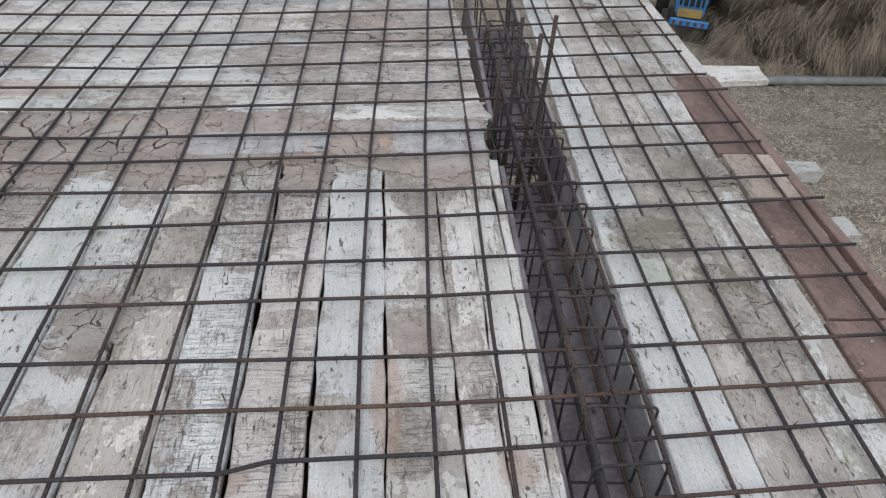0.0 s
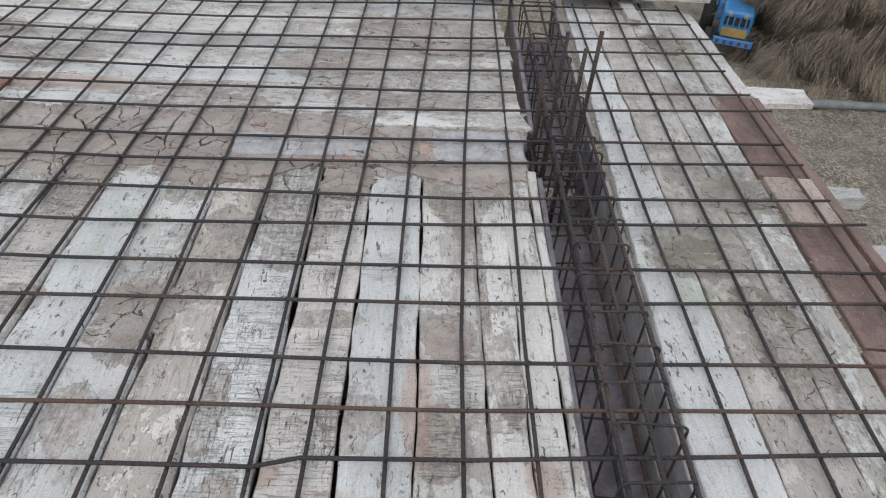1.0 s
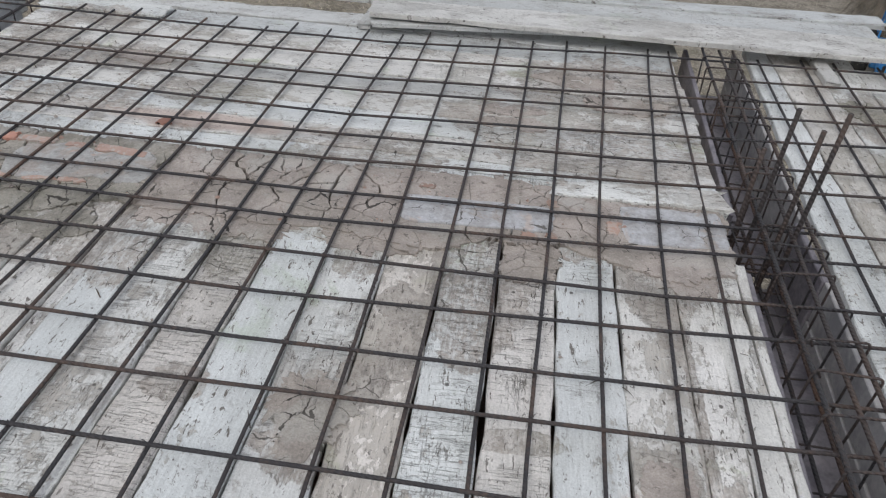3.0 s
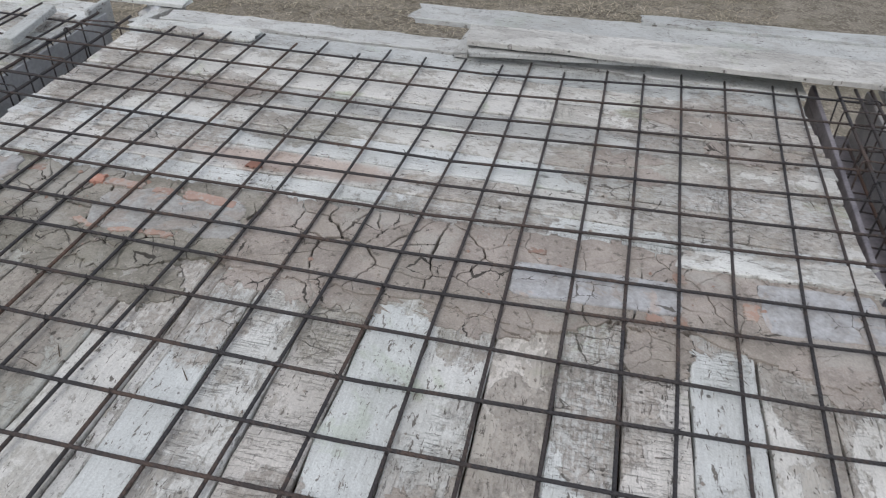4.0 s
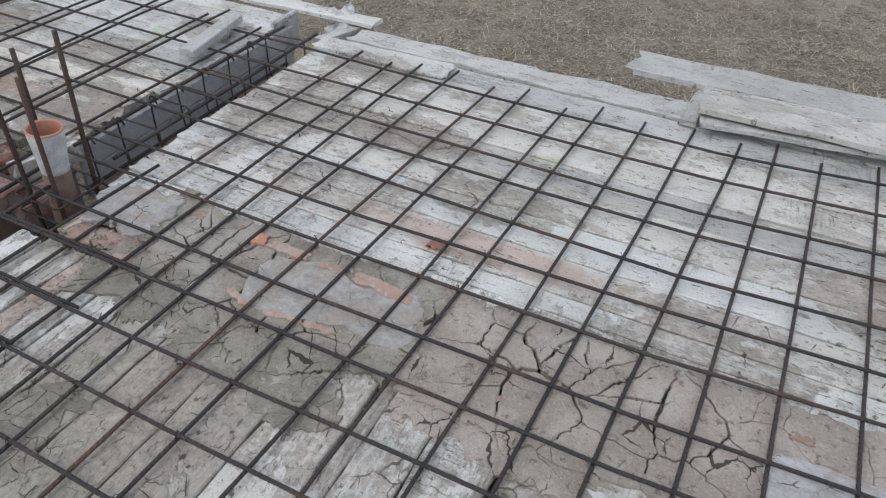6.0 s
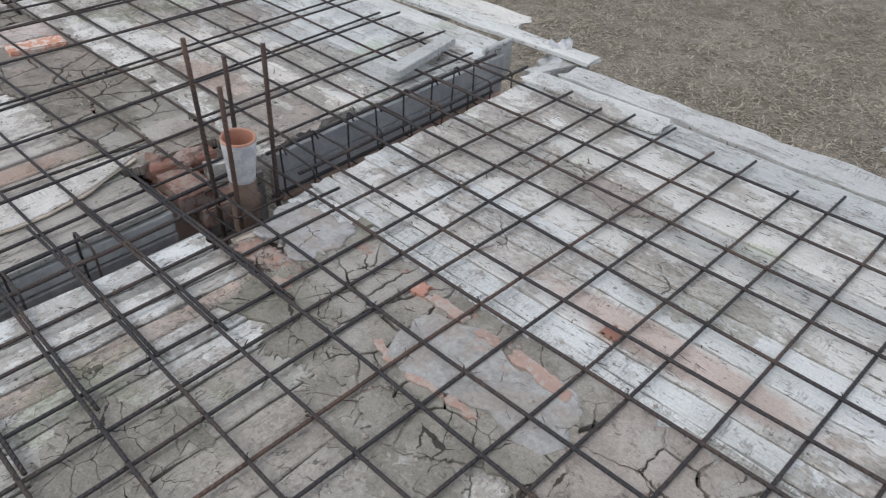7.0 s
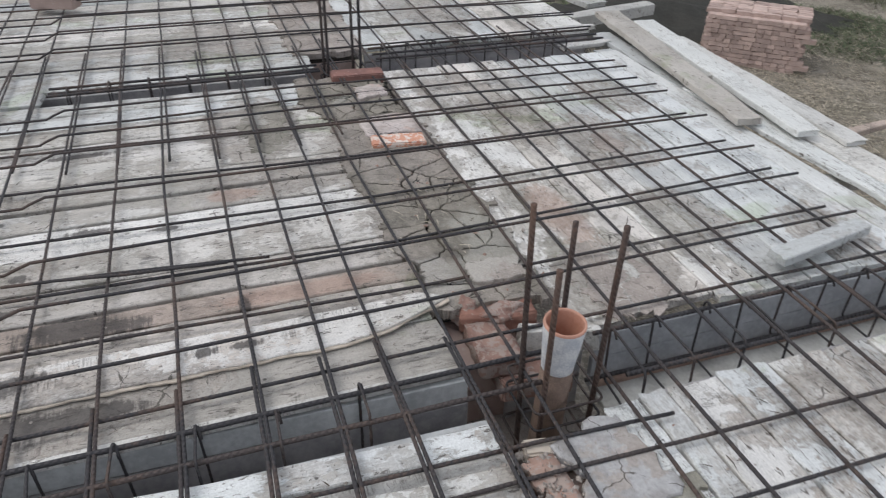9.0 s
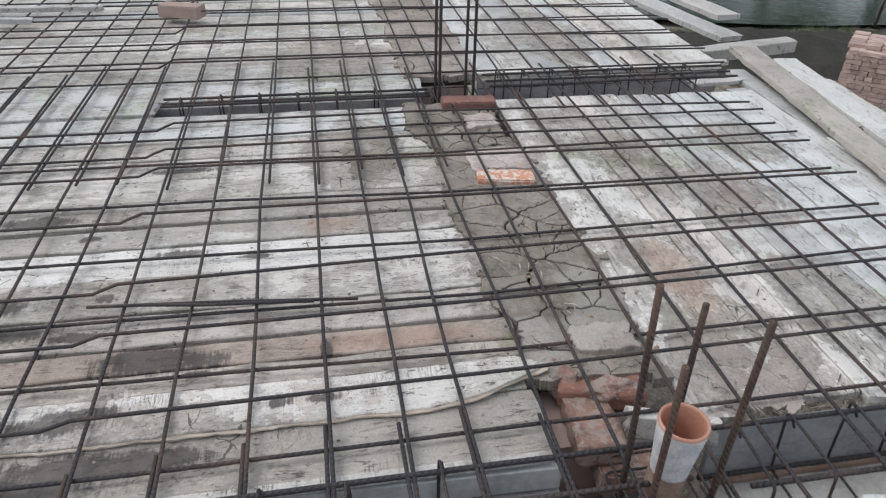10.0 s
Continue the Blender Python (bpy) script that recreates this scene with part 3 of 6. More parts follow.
def ground_sheet():
    xs = [-600, -200, -80, -45, *[-30 + i for i in range(51)], 40, 80, 200, 600]
    ys = [-600, -200, -80, -40, -20, *[-8 + i for i in range(41)], 45, 80, 200, 600]
    verts = [(x, y, GROUND + (0.07 * wob(x, y, 0, 0.45) + 0.03 * wob(x, y, 5, 1.3) if abs(x) < 45 and abs(y) < 45 else 0.0)) for y in ys for x in xs]
    w = len(xs)
    faces = [(j * w + i, j * w + i + 1, (j + 1) * w + i + 1, (j + 1) * w + i) for j in range(len(ys) - 1) for i in range(w - 1)]
    ob = linked("ground", verts, faces, M_GROUND, None, smooth=True)
    return tagged(ob, "dry brown field with withered grass and loose straw", "ground", kind="structure")


ground_sheet()


def wall(name, x0, x1, y0, y1, z1, label):
    v, f = box_mesh(x0, x1, y0, y1, GROUND - 0.1, z1, 0)
    return tagged(linked(name, v, f, M_BRICKPALE), label, "wall", kind="structure")


for k, (x0, x1) in enumerate(((-2.84, 0.50), (-5.66, -3.52), (-9.3, -6.07), (-3.518, -3.29))):
    wall("wall_north_%d" % (k + 1), x0, x1, 2.47, 2.79, -0.095 if k == 3 else -0.055, "plain brick house wall under the cracked mud strip")
wall("wall_east", 0.54, 0.76, -3.0, 2.44, -0.38, "plain brick house wall under the beam trough")
wall("wall_south", -9.3, 0.50, -3.0, -2.75, -0.055, "plain brick house wall behind the deck")
wall("wall_west", -9.6, -9.34, -3.0, 2.79, -0.055, "plain brick house wall at the far end")

# ---- the shuttering deck, bay by bay ----
SEAM = 0.0025


def floor_bay(name, along, edges, s0, s1, label, kinds, drift=0.0, drop=(), wide=()):
    """Boards side by side between the given edges, each of the kind that its letter names. drift: how far the edges
    run sideways per metre along the boards, one number or one for each edge. drop: boards that lie lower; wide: open joints."""
    mid = (s0 + s1) / 2
    centre = ((edges[0] + edges[-1]) / 2, mid) if along == "y" else (mid, (edges[0] + edges[-1]) / 2)
    bay = holder(name, (*centre, 0.0), label, "floor", kind="structure")
    slope = drift if isinstance(drift, (list, tuple)) else [drift] * len(edges)
    for i in range(len(edges) - 1):
        q0, q1 = s0 + random.uniform(-0.016, 0.024), s1 + random.uniform(-0.024, 0.014)
        gap = SEAM * random.uniform(1.0, 3.4) + (random.uniform(0.003, 0.007) if random.random() < 0.25 else 0.0)
        gap += 0.016 if i in wide else 0.0
        ends = []
        for q in (s0, s1):
            u, v = edges[i] + slope[i] * (q - 1.5), edges[i + 1] + slope[i + 1] * (q - 1.5)
            ends.append(((u + v) / 2, abs(u - v) - gap * random.uniform(0.6, 1.4)))
        (p0, w0), (p1, w1) = ends
        a, b = ((p0, q0), (p1, q1)) if along == "y" else ((q0, p0), (q1, p1))
        z = random.uniform(-0.004, 0.002) - (0.014 if i in drop else 0.0)
        board("plank", bay, KINDS[kinds[i]][along], a, b, w0, w1, z=z, ragged=0.009, end=0.014, step=0.06, tilt=random.uniform(-0.015, 0.015))
    return bay


MIDDLE = [0.495, 0.462, 0.36, 0.254, 0.063, -0.129, -0.318, -0.502, -0.69, -0.885, -1.08, -1.265, -1.45, -1.60, -1.65, -1.85, -2.05, -2.25, -2.43, -2.555, -2.66, -2.735, -2.81, -2.87, -2.92, -3.015]
floor_bay("floor_middle", "y", MIDDLE, -2.9, 2.43, "whitewashed shuttering planks with mud stains and nail holes", "wwcpphhcpwhhwcpmmmddbddkp",
          [0.035, 0.03, 0.02] + [0.02] * 16 + [0.03, 0.04, 0.045] + [0.05] * 4, drop=(13, 23), wide=(21,))
floor_bay("floor_east", "y", [0.785, 0.985, 1.205, 1.40], -2.9, 4.50, "whitewashed shuttering planks beside the beam trough", "pdd", [0.055, 0.03, 0.035, 0.045])
floor_bay("floor_north", "x", [2.735, 2.86, 2.95, 3.125, 3.30, 3.50, 3.68, 3.87, 4.06, 4.27], -2.93, 0.53, "whitewashed planks of the overhanging strip", "hpcpwgpwg")
floor_bay("floor_northwest", "x", [2.835, 3.01, 3.19, 3.37, 3.56, 3.75, 3.93, 4.12, 4.26, 4.39], -5.68, -3.26, "dusty whitewashed planks of the overhanging strip", "cpcpgpwpw")
floor_bay("floor_west", "y", [-3.20, -3.44, -3.57, -3.67, -3.78, -3.96, -4.17, -4.36, -4.53, -4.72, -4.92, -5.12, -5.33, -5.50, -5.655],
          -2.9, 2.44, "weathered shuttering planks with soot and splintered ends", "kddbddpdddcdpd", wide=(4, 7))
floor_bay("floor_far", "y", [-5.87, -6.13, -6.38, -6.58, -6.79, -7.0, -7.2, -7.4, -7.6, -7.8, -8.0, -8.2, -8.4, -8.6, -8.8, -9.0, -9.25], -2.9, 2.5, "weathered shuttering planks of the far bay", "ddddcdddgdddcddd")
floor_bay("floor_far_north", "x", [2.83, 3.03, 3.23, 3.43, 3.63, 3.83, 4.03, 4.23, 4.45], -9.2, -6.12, "whitewashed planks of the far overhanging strip", "wpgpwcpw")

# ---- reinforcing mesh ----
BAR_R = 0.0058
Z_LOW, Z_TOP = 0.020, 0.0318


def bar(name, pts, r, mat, label, group, wobble=0.004):
    """A bar through the given points, a little wavy, as one thing."""
    fine = []
    for p, q in zip(pts, pts[1:]):
        p, q = Vector(p), Vector(q)
        n = max(1, int((q - p).length / 0.16))
        for k in range(n):
            fine.append(p + (q - p) * (k / n))
    fine.append(Vector(pts[-1]))
    s = random.uniform(0, 90)
    for i, p in enumerate(fine):
        p.x += wobble * wob(i * 0.31, s, 1)
        p.y += wobble * wob(i * 0.31, s, 5)
        p.z += 0.4 * wobble * wob(i * 0.31, s, 8)
    v, f = tube(fine, r, 8)
    return tagged(linked(name, v, f, mat, None, smooth=True), label, "rebar", group)


BAR_LABEL = "thin rusty reinforcing bar lying over whitewashed planks"
# bars that run along x: their y where x is -3.0, -2.0, -1.0, 0.2 and 1.65
ROWS_X = (
    (-2.45, -2.45, -2.45, -2.44, -2.4), (-2.2, -2.2, -2.2, -2.2, -2.16), (-1.95, -1.95, -1.94, -1.93, -1.9), (-1.72, -1.72, -1.72, -1.7, -1.68), (-1.5, -1.5, -1.5, -1.49, -1.45),
    (-1.27, -1.27, -1.27, -1.25, -1.2), (-1.05, -1.05, -1.05, -1.04, -1.0), (-0.8, -0.8, -0.8, -0.79, -0.75), (-0.58, -0.58, -0.57, -0.56, -0.53), (-0.35, -0.35, -0.34, -0.33, -0.3),
    (-0.12, -0.12, -0.11, -0.1, -0.07), (0.1, 0.1, 0.1, 0.12, 0.15), (0.3, 0.3, 0.31, 0.33, 0.37))
ROWS_X += (
    (0.50, 0.50, 0.52, 0.55, 0.58), (0.68, 0.69, 0.70, 0.72, 0.76), (0.86, 0.86, 0.87, 0.90, 0.94), (1.02, 1.03, 1.04, 1.062, 1.115),
    (1.23, 1.22, 1.218, 1.215, 1.245), (1.43, 1.41, 1.395, 1.378, 1.41), (1.64, 1.615, 1.61, 1.62, 1.68), (1.845, 1.80, 1.78, 1.795, 1.83),
    (2.035, 2.00, 1.98, 2.02, 2.11), (2.205, 2.19, 2.185, 2.182, 2.26), (2.41, 2.395, 2.375, 2.425, 2.52), (2.575, 2.557, 2.555, 2.60, 2.68),
    (2.80, 2.785, 2.785, 2.86, 2.99), (2.97, 2.97, 2.985, 3.04, 3.15), (3.22, 3.19, 3.165, 3.265, 3.41), (3.40, 3.40, 3.41, 3.505, 3.63),
    (3.57, 3.55, 3.55, 3.66, 3.83), (3.775, 3.785, 3.80, 3.92, 4.03), (4.02, 4.00, 4.01, 4.17, 4.25))
for row in ROWS_X:
    x_end = 1.66 + random.uniform(-0.06, 0.05)
    mat = M_RUST if random.random() < 0.08 else M_BAR
    near = [(x, y, Z_TOP) for x, y in zip((-2.0, -1.0, 0.2, x_end), row[1:])]
    if row[0] == 1.02:
        # one bar has a small kink
        near[2:2] = [(-0.33, 1.034, Z_TOP), (-0.22, 1.062, Z_TOP)]
    if row[0] > 2.5:
        # one long bar over both bays
        y = row[0]
        far = [(-6.05 - random.uniform(0, 0.25), y + 0.03, Z_TOP), (-4.6, y + 0.02 + random.uniform(-0.01, 0.01), Z_TOP), (-4.0, y + 0.015, Z_TOP), (-3.0, y, Z_TOP)]
        bar("rebar", far + near, BAR_R, mat, BAR_LABEL, "lengthwise mesh bars")
    else:
        # two bars lapped side by side over the beam
        y = row[0] + 0.012
        bar("rebar", [(-3.27 - random.uniform(0, 0.1), row[0], Z_TOP), (-3.0, row[0], Z_TOP)] + near, BAR_R, mat, BAR_LABEL, "lengthwise mesh bars")
        bar("rebar", [(-2.35 - random.uniform(0, 0.2), row[1] * 0.4 + row[0] * 0.6 + 0.012, Z_TOP), (-3.0, y, Z_TOP), (-3.6, y + random.uniform(-0.006, 0.006), Z_TOP), (-4.6, y + random.uniform(-0.015, 0.015), Z_TOP), (-6.15 - random.uniform(0, 0.3), y, Z_TOP)],
            BAR_R, M_BAR, BAR_LABEL, "lengthwise mesh bars")
for row in ROWS_X:
    y = row[0] + (random.uniform(-0.04, 0.04) if row[0] > 2.5 else 0.027)
    bar("rebar", [(-5.45 if y > 2.5 else -4.72 - random.uniform(0, 0.15), y, Z_TOP), (-7.4, y + random.uniform(0.0, 0.02), Z_TOP), (-9.2, y, Z_TOP)], BAR_R, M_BAR, BAR_LABEL, "lengthwise mesh bars")

# bars that run along y: their x where y is 1.5, 2.5 and 4.2, and the tip's y
ROWS_Y = (
    (-2.88, -2.85, -2.83, 2.9), (-2.77, -2.75, -2.70, 4.15), (-2.575, -2.55, -2.52, 4.11), (-2.43, -2.415, -2.39, 4.165), (-2.30, -2.29, -2.21, 4.19),
    (-2.13, -2.10, -2.005, 4.12), (-1.985, -1.945, -1.855, 4.18), (-1.80, -1.735, -1.655, 4.09), (-1.645, -1.60, -1.515, 4.18),
    (-1.445, -1.395, -1.32, 4.14), (-1.28, -1.225, -1.12, 4.18), (-1.095, -1.05, -0.93, 4.16), (-0.89, -0.86, -0.79, 4.23),
    (-0.70, -0.675, -0.62, 4.16), (-0.515, -0.475, -0.41, 4.24), (-0.33, -0.305, -0.23, 4.25), (-0.195, -0.14, -0.045, 4.30),
    (-0.008, 0.03, 0.16, 4.28))
ROWS_YE = ((0.188, 0.245, 0.39, 4.3), (0.37, 0.425, 0.50, 4.3), (0.882, 0.91, 0.98, 4.3), (1.093, 1.13, 1.22, 4.36), (1.27, 1.315, 1.395, 4.36), (1.55, 1.58, 1.63, 4.36))
for x0, x1, x2, tip in ROWS_Y + ROWS_YE:
    slope = x1 - x0
    pts = [(x0 - 4.2 * slope * 0.6, -2.7, Z_LOW), (x0, 1.5, Z_LOW), (x1, 2.5, Z_LOW), (x2, tip, Z_LOW)]
    bar("rebar", pts, BAR_R, M_RUST if random.random() < 0.08 else M_BAR, BAR_LABEL, "crosswise mesh bars")

# past the second beam every other bar is cranked up before it reaches the wall strip
CRANK_LABEL = "thin reinforcing bar cranked upwards near the wall strip"
for i, (x, x1, x2, tip) in enumerate([(-3.27, -3.28, -3.28, 4.14), (-3.42, -3.43, -3.525, 4.205), (-3.61, -3.59, -3.615, 4.145), (-3.76, -3.76, -3.86, 4.215), (-3.90, -3.88, -3.965, 4.17), (-4.02, -4.05, -4.15, 4.22),
                                      (-4.25, -4.23, -4.27, 4.16), (-4.48, -4.46, -4.52, 4.23), (-4.66, -4.61, -4.61, 4.175), (-4.87, -4.83, -4.87, 4.23), (-5.03, -5.0, -5.02, 4.265), (-5.06, -5.06, -5.09, 4.18),
                                      (-5.30, -5.35, -5.33, 4.26), (-5.36, -5.36, -5.39, 4.21)]):
    if i % 2:
        k = 1.13 + 0.03 * wob(i, 3)
        pts = [(x - 0.03, -2.7, Z_LOW + 0.02), (x - 0.01, k, Z_LOW + 0.02), (x + 0.005, k + 0.035, 0.062), (x + 0.01, k + 0.09, 0.085), (x1, 2.4, 0.085), (x2, tip, 0.04)]
        bar("cranked_rebar", pts, BAR_R, M_BAR, CRANK_LABEL, "cranked mesh bars")
    else:
        bar("rebar", [(x - 0.03, -2.7, Z_LOW), (x, 1.5, Z_LOW), (x1, 2.4, Z_LOW), (x2, tip, Z_LOW)], BAR_R, M_BAR, BAR_LABEL, "crosswise mesh bars")
for i in range(16):
    x = -6.1 - 0.19 * i + random.uniform(-0.03, 0.03)
    if i % 2:
        k = 1.0 + 0.05 * wob(i, 8)
        pts = [(x, -2.7, Z_LOW + 0.02), (x, k, Z_LOW + 0.02), (x, k + 0.09, 0.088), (x, 2.4, 0.088), (x, 4.42 + random.uniform(-0.06, 0.1), 0.05)]
        bar("cranked_rebar", pts, BAR_R, M_BAR, CRANK_LABEL, "cranked mesh bars")
    else:
        bar("rebar", [(x, -2.7, Z_LOW), (x, 4.45 + random.uniform(-0.06, 0.1), Z_LOW)], BAR_R, M_BAR, BAR_LABEL, "crosswise mesh bars")


# ---- beam troughs and their cages ----
def trough(x0, x1, y0, y1, depth, mats, label, drift=0.0, bottom=None, rows=3, low=None):
    """A beam box of shuttering boards let into the deck: two sides of a few boards each, and a bottom."""
    box = holder("beam_trough", ((x0 + x1) / 2, (y0 + y1) / 2, -depth), label, "formwork", "beam troughs", "structure")
    t = 0.022

    def sheared(v):
        return [(p[0] + drift * (p[1] - 1.5), p[1], p[2]) for p in v]
    for x, side, mat in ((x0 + t / 2, -1, mats[0]), (x1 - t / 2, 1, mats[1])):
        for k in range(rows):
            za, zb = min(-0.031, -depth * k / rows - 0.003), -depth * (k + 1) / rows + 0.003
            off = random.uniform(-0.001, 0.006) * side
            v, f = box_mesh(x - t / 2 + off, x + t / 2 + off, y0, y1, zb, za, 0.003)
            # low: darker material for the lower boards, painting the shade further down
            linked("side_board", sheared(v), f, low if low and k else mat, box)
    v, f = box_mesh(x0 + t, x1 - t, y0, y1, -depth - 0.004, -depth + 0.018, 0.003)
    # unless another is given, the bottom's colour has the trough's shade in it
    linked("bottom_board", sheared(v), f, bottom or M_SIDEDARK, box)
    return box


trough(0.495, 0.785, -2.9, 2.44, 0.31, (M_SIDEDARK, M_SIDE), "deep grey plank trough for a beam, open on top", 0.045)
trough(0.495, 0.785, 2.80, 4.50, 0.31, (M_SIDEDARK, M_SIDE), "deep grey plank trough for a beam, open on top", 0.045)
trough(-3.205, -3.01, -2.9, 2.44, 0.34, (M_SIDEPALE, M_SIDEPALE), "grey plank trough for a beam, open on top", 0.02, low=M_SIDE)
shallow = trough(-3.255, -2.945, 2.90, 4.34, 0.26, (M_SIDEBLUE, M_SIDE), "bluish grey plank trough for a beam, open on top", bottom=M_SIDEFLOOR, rows=2)
v, f = board_mesh((-3.222, 2.92), (-3.218, 4.30), 0.022, 0.028, -0.222, -0.218, 0.018, 0.004, 0.01, 3.0)
linked("fillet", v, f, M_FILLET, shallow, "brown wooden strip along the bottom edge")
trough(-5.865, -5.66, -2.9, 2.44, 0.26, (M_SIDE, M_SIDE), "dark plank trough for a beam, open on top")
trough(-6.115, -5.685, 2.85, 4.42, 0.25, (M_SIDE, M_SIDE), "grey plank trough for a beam, open on top")


v, f = board_mesh((-5.78, -2.9), (-5.775, 1.06), 0.17, 0.18, 0.004, 0.004, 0.024, seed=7.0, ragged=0.012, end=0.03)
tagged(linked("board", v, f, M_DUSTY["y"]), "dirty greyish board covering the beam trough", "board", "loose boards along the deck edge")


def stirrup_mesh(w, z0, z1, r):
    """A closed rectangular link with rounded corners and a hooked end."""
    pts = []
    c = 0.018
    for cx, cz, a0 in ((w / 2 - c, z0 + c, -90), (w / 2 - c, z1 - c, 0), (-w / 2 + c, z1 - c, 90), (-w / 2 + c, z0 + c, 180)):
        for k in range(4):
            a = radians(a0 + 30 * k)
            pts.append((cx + c * math.cos(a), 0.0, cz + c * math.sin(a)))
    pts.append(pts[0])
    v, f = tube(pts, r, 6, False)
    n = len(v)
    hv, hf = tube([(-w / 2 + 0.01, 0.004, z1 - 0.004), (-w / 2 + 0.022, 0.008, z1 - 0.026), (-w / 2 + 0.028, 0.009, z1 - 0.036)], r, 6)
    return v + hv, f + [tuple(i + n for i in q) for q in hf]


def beam_cage(x, w, y0, y1, z0, z1, gap, label, lean=0.0, slim=False, reach=0.0):
    """Stirrups at every gap round six long bars; slim: four bars alone; reach: how far the top bars run on."""
    cage = holder("beam_cage", (x, (y0 + y1) / 2, z0), label, "rebar cage", "beam cages")
    n = int((y1 - y0) / gap)
    sv, sf = stirrup_mesh(w, 0.0, z1 - z0, 0.0042)
    shared = None
    for i in range(n):
        y = y0 + gap * (i + 0.5) + random.uniform(-0.02, 0.02)
        if shared is None:
            ob = linked("stirrup", sv, sf, M_BAR, None, smooth=True)
            shared = ob.data
        else:
            ob = new("stirrup", shared)
        ob.parent = cage
        ob.matrix_basis = pose(lean * (y - y0) + random.uniform(-0.006, 0.006), y - (y0 + y1) / 2, random.uniform(-0.008, 0.008), random.uniform(-3, 3), random.uniform(-2, 2), random.uniform(-5, 5))
    for u, z, r in ((-w / 2 + 0.012, z0 + 0.012, 0.0072), (w / 2 - 0.012, z0 + 0.012, 0.0072), (0, z0 + 0.012, 0.0072),
                    (-w / 2 + 0.012, z1 - 0.012, 0.0075), (w / 2 - 0.012, z1 - 0.012, 0.0075), (0.01, z1 - 0.016, 0.0075)):
        if slim and abs(u) < 0.02:
            continue
        tip = y1 + (reach if z > 0 else 0.0)
        pts = []
        m = int((y1 - y0) / 0.25)
        s = random.uniform(0, 50)
        for k in range(m + 1):
            f = k / m
            pts.append((x + u + lean * f * (tip - y0) + 0.006 * wob(k * 0.4, s, 1), y0 + (tip - y0) * f, z + 0.005 * wob(k * 0.4, s, 6)))
        v, fc = tube(pts, r, 8)
        linked("long_bar", v, fc, M_RUST if u > 0.03 and z < 0 else M_BAR, cage, smooth=True)
    return cage


beam_cage(0.595, 0.185, 0.0, 4.28, -0.24, 0.075, 0.15, "dark rusty beam cage of bars and square stirrups in the trough", 0.036)
beam_cage(0.64, 0.19, -2.7, -0.06, -0.24, 0.07, 0.15, "dark rusty beam cage of bars and square stirrups in the trough")
beam_cage(-3.095, 0.135, -2.7, 2.42, -0.225, 0.045, 0.205, "slim beam cage of bars and stirrups in the trough", 0.0, True, 0.30)
beam_cage(-3.10, 0.22, 2.86, 4.22, -0.195, 0.028, 0.165, "beam cage of bars and stirrups in the trough", 0.0, True)
beam_cage(-5.745, 0.13, 1.1, 2.5, -0.22, 0.05, 0.2, "beam cage of bars and stirrups in the far trough")
beam_cage(-5.89, 0.22, 2.85, 4.36, -0.215, 0.055, 0.17, "beam cage of bars and stirrups in the far trough")


# ---- column starter bars ----
def starters(place, tops, foot, label, rad=0.0085, mat=M_RUST):
    """Upright bars of a column coming out of the deck, each leaning a little."""
    col = holder("column_starter_bars", (*place, foot), label, "rebar", "column starter bars")
    for x, y, z, dx, dy in tops:
        pts = [(x - dx * (z - foot) * (1 - k / 5), y - dy * (z - foot) * (1 - k / 5), foot + (z - foot) * k / 5) for k in range(6)]
        v, f = tube(pts, rad, 10)
        linked("upright_bar", v, f, mat, col, smooth=True)
    v, f = stirrup_mesh(0.21, 0, 0.21, 0.004)
    for z in (-0.22, -0.08, -0.015):
        if z > foot:
            flat = [(place[0] + p[0], place[1] + p[2] - 0.105, z + p[1]) for p in v]
            linked("column_tie", flat, f, M_BAR, col, smooth=True)
    return col


starters((-3.07, 2.665), [(-3.102, 2.56, 0.577, -0.01, -0.02), (-3.0, 2.768, 0.534, 0.03, 0.0), (-3.195, 2.742, 0.44, 0.0, 0.0), (-2.985, 2.587, 0.452, 0.0, 0.0)], -0.36,
         "four rusty upright column bars round a drain pipe")
starters((0.64, 2.62), [(0.707, 2.541, 0.54, 0.02, 0.0), (0.673, 2.589, 0.452, 0.02, 0.02), (0.546, 2.678, 0.325, 0.0, 0.02), (0.62, 2.70, 0.47, 0.02, 0.02)], -0.38,
         "four rusty upright column bars in the beam trough", mat=M_BAR)
starters((-5.85, 2.65), [(-5.95, 2.57, 0.86, 0.0, 0.0), (-5.92, 2.74, 0.9, 0.0, 0.0), (-5.75, 2.56, 0.88, 0.01, 0.0), (-5.76, 2.75, 0.85, 0.0, 0.0)], -0.36,
         "four tall rusty upright column bars at the far beam", mat=M_BAR)


# ---- dried mud: plates with real cracks between them ----
def clip_cell(seed, others, box):
    """The region of points nearer to seed than to the others, as a polygon."""
    poly = list(box)
    for o in others:
        mx, my, nx, ny = (seed[0] + o[0]) / 2, (seed[1] + o[1]) / 2, o[0] - seed[0], o[1] - seed[1]
        out = []
        for i, p in enumerate(poly):
            q = poly[(i + 1) % len(poly)]
            dp, dq = (p[0] - mx) * nx + (p[1] - my) * ny, (q[0] - mx) * nx + (q[1] - my) * ny
            if dp <= 0:
                out.append(p)
            if dp * dq < 0:
                t = dp / (dp - dq)
                out.append((p[0] + (q[0] - p[0]) * t, p[1] + (q[1] - p[1]) * t))
        poly = out
        if len(poly) < 3:
            return None
    return poly


